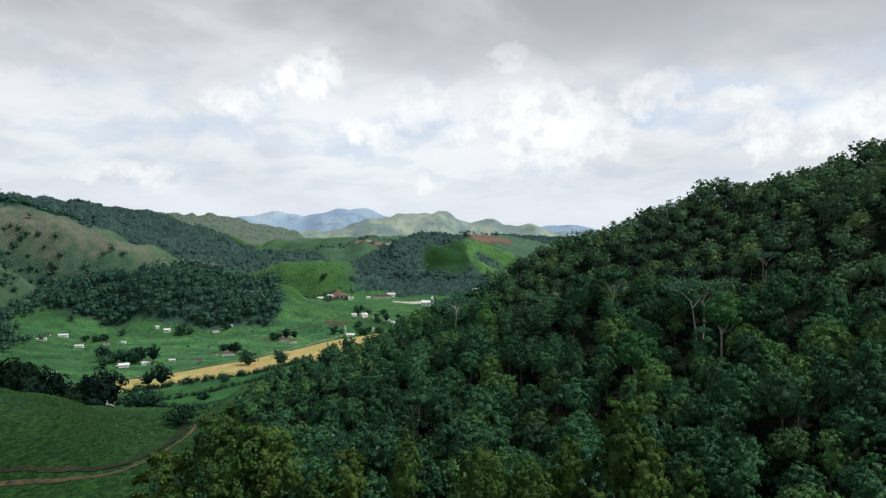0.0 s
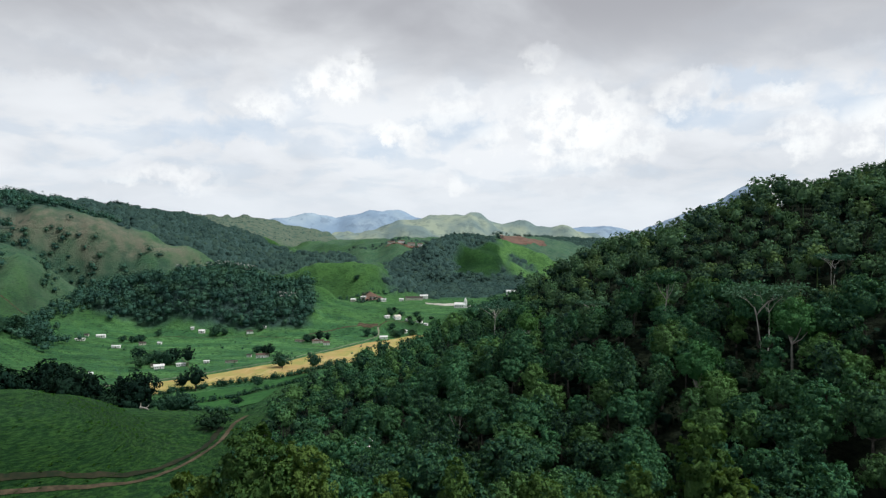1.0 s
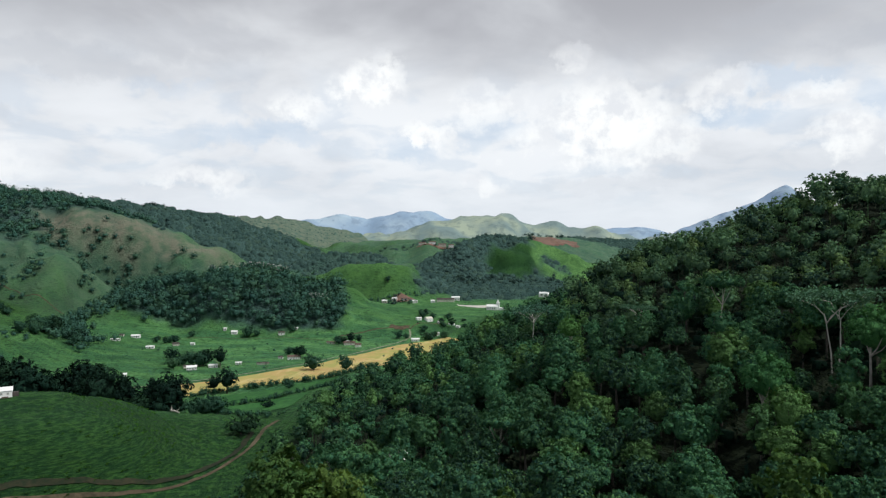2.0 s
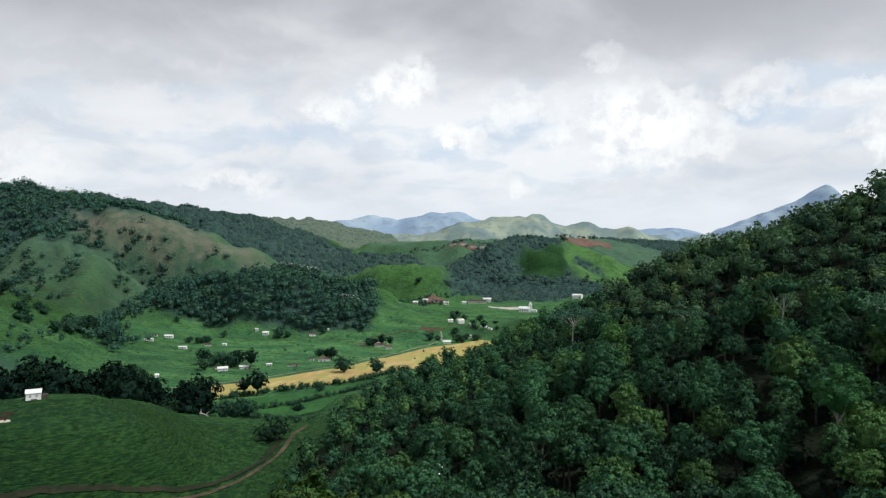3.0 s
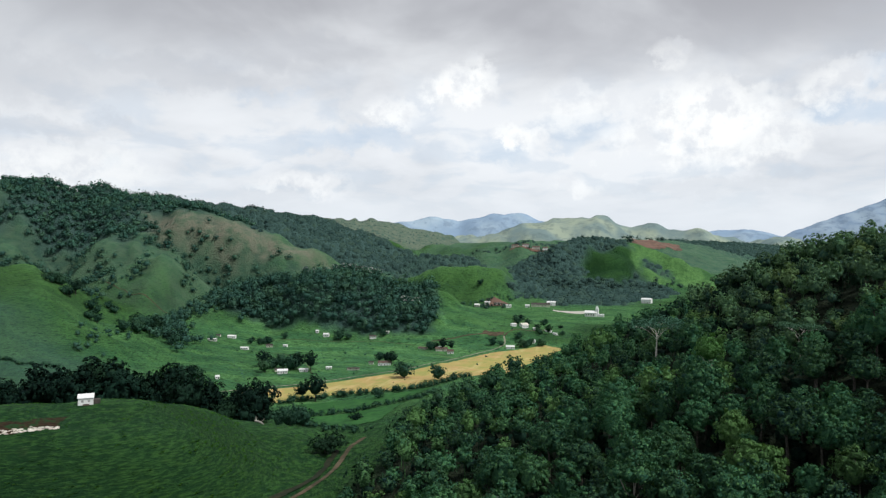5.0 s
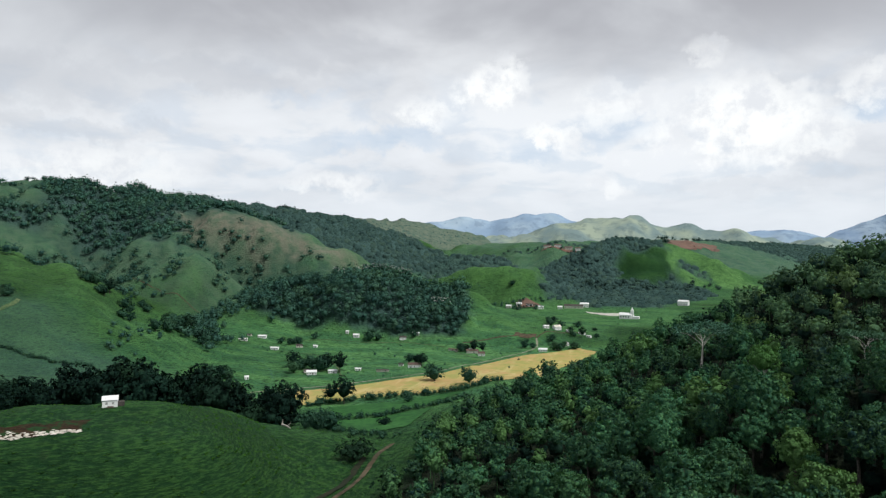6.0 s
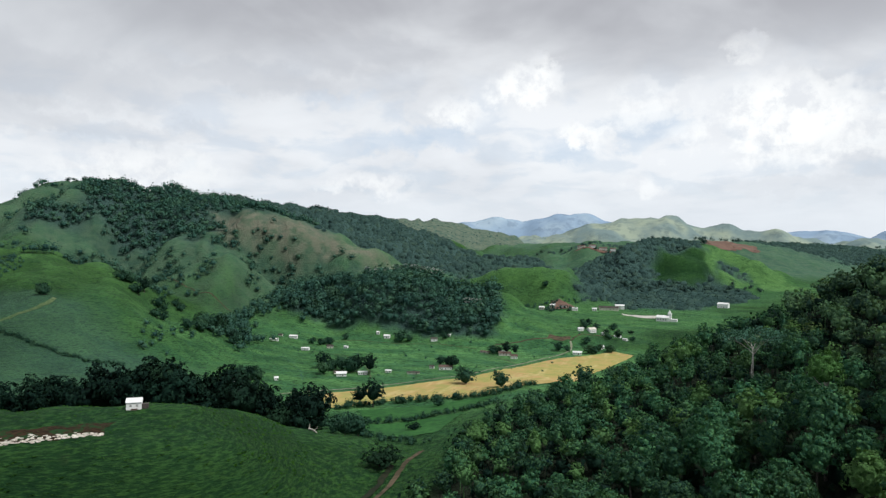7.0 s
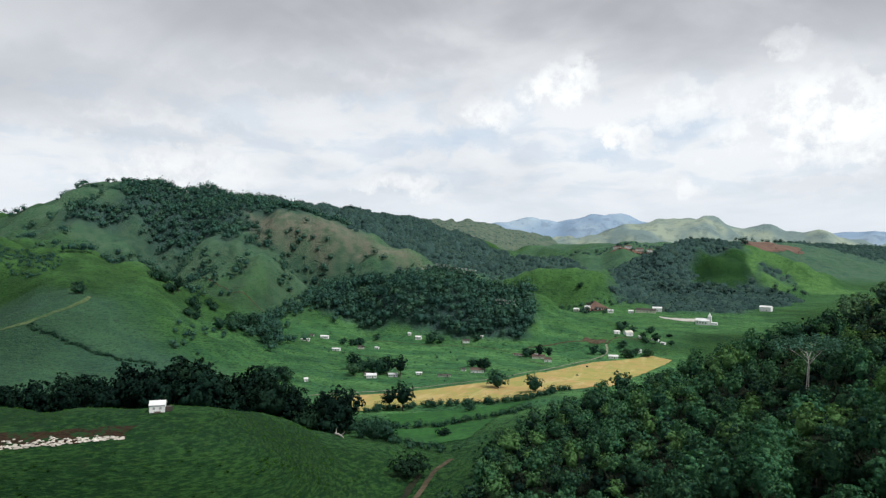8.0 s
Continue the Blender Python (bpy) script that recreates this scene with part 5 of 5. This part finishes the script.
WHITE_HOUSE = "small white-walled farmhouse with a clay tile roof"
LOW_HOUSE = "long low white farm building in the green valley"
SHED = "small farm shed with a dark roof"
BRIGHT = "small white building with a pale sheet roof"
for args in (
    ("house", "small white-walled farmhouse with a pale sheet roof", -209, 422, 10, 6, 3.0, 1.6, 28, WHITE, METAL_ROOF, 3), ("house", LOW_HOUSE, -199, 432, 9, 5, 2.6, 1.0, 24, WHITE, METAL_ROOF, 3),
    ("shed", SHED, -216, 428, 5, 4, 2.3, 0.9, 40, CREAM, DARK_ROOF, 1), ("shed", BRIGHT, -187, 445, 6, 3, 2.2, 0.6, 20, WHITE, METAL_ROOF, 1),
    ("house", "white farmhouse with a clay tile roof among trees", -156, 469, 14, 7, 3.1, 1.7, 20, WHITE, TILE, 4), ("shed", SHED, -166, 470, 5, 4, 2.4, 0.9, 10, WHITE, DARK_ROOF, 1),
    ("house", "white farmhouse with a wide clay tile roof", -124, 534, 8, 8, 3.2, 1.9, 15, WHITE, TILE, 2), ("house", "long clay-roofed barn beside the farmhouse", -134, 546, 15, 7, 2.8, 1.9, 15, CREAM, TILE, 3),
    ("shed", SHED, -151, 551, 12, 4, 2.0, 0.8, -12, CREAM, TILE, 2), ("house", BRIGHT, -137, 553, 5, 4, 2.8, 1.1, 15, WHITE, METAL_ROOF, 1),
    ("house", "small white-walled farmhouse with a pale sheet roof", -244, 570, 8, 6, 2.9, 1.4, 10, WHITE, METAL_ROOF, 2), ("shed", BRIGHT, -253, 571, 4, 4, 2.4, 0.9, 10, WHITE, METAL_ROOF, 1),
    ("house", WHITE_HOUSE, -203, 576, 9, 6, 2.9, 1.5, 20, WHITE, DARK_ROOF, 2), ("shed", BRIGHT, -193, 582, 9, 4, 2.4, 0.8, 14, WHITE, METAL_ROOF, 2),
    ("house", LOW_HOUSE, -317, 538, 11, 5, 2.8, 1.2, 15, WHITE, METAL_ROOF, 3), ("shed", SHED, -327, 534, 5, 4, 2.2, 0.9, 15, CREAM, DARK_ROOF, 1),
    ("house", LOW_HOUSE, -320, 514, 11, 4, 2.3, 0.7, 22, WHITE, METAL_ROOF, 3), ("house", LOW_HOUSE, -284, 503, 10, 4, 2.7, 0.8, 12, WHITE, METAL_ROOF, 2),
    ("house", WHITE_HOUSE, -274, 524, 8, 6, 2.6, 1.3, 35, CREAM, DARK_ROOF, 2), ("shed", BRIGHT, -262, 529, 5, 4, 2.4, 0.7, 5, WHITE, METAL_ROOF, 1),
    ("shed", BRIGHT, -236, 391, 3.4, 3, 2.4, 1.2, 40, WHITE, METAL_ROOF, 1), ("house", WHITE_HOUSE, -250, 372, 8, 5, 2.6, 1.0, 20, WHITE, DARK_ROOF, 2),
    ("house", "white house with a tall gable on the rise", -79, 643, 11, 8, 4.2, 2.3, 40, WHITE, CREAM, 3), ("house", LOW_HOUSE, -88, 637, 8, 5, 3.0, 1.0, 30, WHITE, METAL_ROOF, 2), ("shed", BRIGHT, -69, 648, 6, 5, 3.0, 0.8, 30, WHITE, METAL_ROOF, 1),
    ("house", WHITE_HOUSE, -82, 571, 11, 6, 2.8, 1.4, 8, WHITE, METAL_ROOF, 3), ("house", WHITE_HOUSE, -72, 583, 9, 6, 2.8, 1.4, 25, CREAM, TILE, 2), ("house", "small white-walled farmhouse with a pale sheet roof", -66, 596, 6, 5, 3.2, 1.4, 60, WHITE, METAL_ROOF, 1),
    ("house", LOW_HOUSE, -57, 650, 9, 5, 2.6, 1.0, -15, WHITE, METAL_ROOF, 2), ("shed", BRIGHT, -50, 640, 6, 4, 2.4, 0.7, -30, WHITE, METAL_ROOF, 1),
    ("barn", "long dark-roofed open barn in the far valley", -84, 878, 26, 9, 3.2, 2.0, 5, CREAM, DARK_ROOF, 5, "barn"), ("house", BRIGHT, -72, 897, 12, 8, 4.5, 1.6, 5, WHITE, METAL_ROOF, 2), ("shed", BRIGHT, -100, 868, 6, 5, 3, 1, 5, WHITE, METAL_ROOF, 1),
    ("house", "white house among trees by the wood's edge", 50, 930, 14, 9, 5.5, 1.8, -20, WHITE, METAL_ROOF, 3), ("house", WHITE_HOUSE, -138, 866, 9, 6, 3.0, 1.4, 10, WHITE, TILE, 3), ("house", WHITE_HOUSE, -152, 872, 7, 5, 2.8, 1.2, -10, WHITE, METAL_ROOF, 2),
    ("house", BRIGHT, -122, 852, 7, 6, 3.0, 1.0, 20, WHITE, METAL_ROOF, 1), ("house", BRIGHT, -163, 858, 7, 6, 3.0, 1.2, 0, CREAM, METAL_ROOF, 1),
    ("house", WHITE_HOUSE, -188, 1438, 16, 9, 4.5, 2.4, 0, CREAM, TILE, 3), ("house", WHITE_HOUSE, -166, 1444, 16, 9, 4.5, 2.4, 8, WHITE, TILE, 3), ("house", WHITE_HOUSE, -144, 1448, 18, 9, 4.5, 2.4, 5, CREAM, TILE, 3), ("house", WHITE_HOUSE, -124, 1446, 12, 9, 4.5, 2.4, 5, WHITE, TILE, 2),
    ("shed", "open-fronted cattle shed with a dark roof", -170, 446, 13, 3, 1.9, 0.6, 18, CREAM, DARK_ROOF, 1),
):
    house(*args)


def church():
    thing = tagged(new("church"), "white church with a nave and a pointed tower", "church")
    part("wall", gable_walls(15, 9, 5.0, 2.6), WHITE, thing)
    part("roof", gable_roof(15, 9, 5.0, 2.6), METAL_ROOF, thing)
    bm = bmesh.new()
    box(bm, 6.0, -2.0, -0.5, 10.0, 2.0, 10.0)
    part("tower", bm, WHITE, thing)
    bm = bmesh.new()
    bmesh.ops.create_cone(bm, segments=4, radius1=3.0, radius2=0.15, depth=4.6, cap_ends=True, matrix=Matrix.Translation((8.0, 0, 12.3)) @ Matrix.Rotation(radians(45), 4, "Z"))
    part("spire", bm, WHITE, thing)
    bm = bmesh.new()
    box(bm, 10.0, -3.5, -0.5, 17.0, 3.5, 3.2)
    part("annex", bm, WHITE, thing)
    for k in range(4):
        bm = bmesh.new()
        box(bm, -6.0 + 3.2 * k, -4.56, 1.6, -5.0 + 3.2 * k, -4.44, 3.6)
        part("window", bm, PANE, thing)
    thing.matrix_basis = at(-20, 795, radians(-8), 0.85)


church()


def hut():
    """The white hut on the grassy hill."""
    thing = tagged(new("hut"), "small white hut with a pale sheet roof on the grassy hill", "hut")
    part("wall", gable_walls(5.2, 4.0, 2.7, 1.2), WHITE, thing)
    part("roof", gable_roof(5.2, 4.0, 2.7, 1.2, 0.25, 0.1), METAL_ROOF, thing)
    for cx in (-1.1, 1.1):
        bm = bmesh.new()
        box(bm, cx - 0.4, -2.04, 1.0, cx + 0.4, -1.96, 1.9)
        part("window", bm, SHUTTER, thing, "weathered grey shutter")
    bm = bmesh.new()
    box(bm, -0.9, -2.6, -0.6, 1.3, -2.0, 0.35)
    part("step", bm, TILE, thing, "reddish brick step")
    bm = bmesh.new()
    box(bm, 2.6, -1.2, -0.6, 4.8, 1.4, 1.6)
    part("lean_to", bm, DARK_ROOF, thing, "dark timber lean-to")
    thing.matrix_basis = at(-165, 210.5, radians(38), 0.8)


hut()


def fallen_log():
    thing = tagged(new("fallen_tree"), "fallen dead tree lying at the edge of the grassy hill", "log")
    for name, pts, r in (("trunk", [(-3.2, 0, 0.35), (-1, 0.2, 0.5), (1.5, 0, 0.4), (3.6, -0.3, 0.3)], [0.4, 0.36, 0.28, 0.14]), ("stump", [(-3.2, 0.3, -0.4), (-3.1, 0.2, 0.8), (-2.7, 0.1, 2.3)], [0.4, 0.3, 0.1]),
                         ("branch", [(0.5, 0, 0.5), (1.2, 0.8, 1.3), (1.4, 1.2, 2.0)], [0.16, 0.1, 0.04])):
        new(name, quads(name, *tube(pts, r, 7), WOOD, smooth=True)).parent = thing
    thing.matrix_basis = at(-136, 264, radians(-30))


fallen_log()

# tufts on the near pasture
tuft_rng = np.random.default_rng(91)
tuft = sprays(tuft_rng, tuft_rng.normal(size=(5, 3)) * np.array([0.55, 0.55, 0.06]) + np.array([0, 0, 0.18]), np.tile((0.1, -0.25, 0.95), (5, 1)), 0.6)
tx, ty = scatter(-290, 125, -92, 268, 1.25, lambda x, y: np.where(0.8 * np.sin(on_ground(x, y) * 5.2 + 2 * waves(x, y, 30, 97)) + 0.7 * waves(x, y, 16, 92) + 0.5 * waves(x, y, 5, 93) > 0.1, 1.0, 0.0), 94)
planted("grass_tufts", "rough tufts of pasture grass on the near hill", [tuft], tx, ty, np.random.default_rng(95).uniform(0.7, 1.7, len(tx)), 96, TUFT, "grass")


# ---- far ranges ----
def range_of_hills(name, label, crest, mat, deep, seed, rough):
    """A far range: a crest line with slopes to both sides."""
    crest = np.array(crest, float)
    d = np.r_[0, np.cumsum(np.hypot(*np.diff(crest[:, :2], axis=0).T))]
    u = np.linspace(0, d[-1], 160)
    line = np.stack([np.interp(u, d, crest[:, k]) for k in range(3)], -1)
    kernel = np.array([1, 2, 3, 2, 1]) / 9
    line[2:-2, 2] = np.convolve(line[:, 2], kernel, "valid")
    rows = np.linspace(-1, 1, 25)
    x = line[:, None, 0] + 0 * rows
    y = line[:, None, 1] + rows * deep
    z = line[:, None, 2] * (1 - np.abs(rows) ** 1.2) * (1 + 0.10 * (1 - np.abs(rows)) * 0) + rough * waves(x, y, 520, seed) * (0.25 + np.abs(rows)) * (1 - np.abs(rows)) * 2 + rough * 0.12 * waves(x, y, 160, seed + 1) - 5
    idx = np.arange(x.size).reshape(x.shape)
    faces = np.stack([idx[:-1, :-1], idx[1:, :-1], idx[1:, 1:], idx[:-1, 1:]], -1).reshape(-1, 4)
    return tagged(new(name, quads(name, np.stack([x, y, z], -1).reshape(-1, 3), faces, mat, smooth=True)), label, "mountains", kind="structure")


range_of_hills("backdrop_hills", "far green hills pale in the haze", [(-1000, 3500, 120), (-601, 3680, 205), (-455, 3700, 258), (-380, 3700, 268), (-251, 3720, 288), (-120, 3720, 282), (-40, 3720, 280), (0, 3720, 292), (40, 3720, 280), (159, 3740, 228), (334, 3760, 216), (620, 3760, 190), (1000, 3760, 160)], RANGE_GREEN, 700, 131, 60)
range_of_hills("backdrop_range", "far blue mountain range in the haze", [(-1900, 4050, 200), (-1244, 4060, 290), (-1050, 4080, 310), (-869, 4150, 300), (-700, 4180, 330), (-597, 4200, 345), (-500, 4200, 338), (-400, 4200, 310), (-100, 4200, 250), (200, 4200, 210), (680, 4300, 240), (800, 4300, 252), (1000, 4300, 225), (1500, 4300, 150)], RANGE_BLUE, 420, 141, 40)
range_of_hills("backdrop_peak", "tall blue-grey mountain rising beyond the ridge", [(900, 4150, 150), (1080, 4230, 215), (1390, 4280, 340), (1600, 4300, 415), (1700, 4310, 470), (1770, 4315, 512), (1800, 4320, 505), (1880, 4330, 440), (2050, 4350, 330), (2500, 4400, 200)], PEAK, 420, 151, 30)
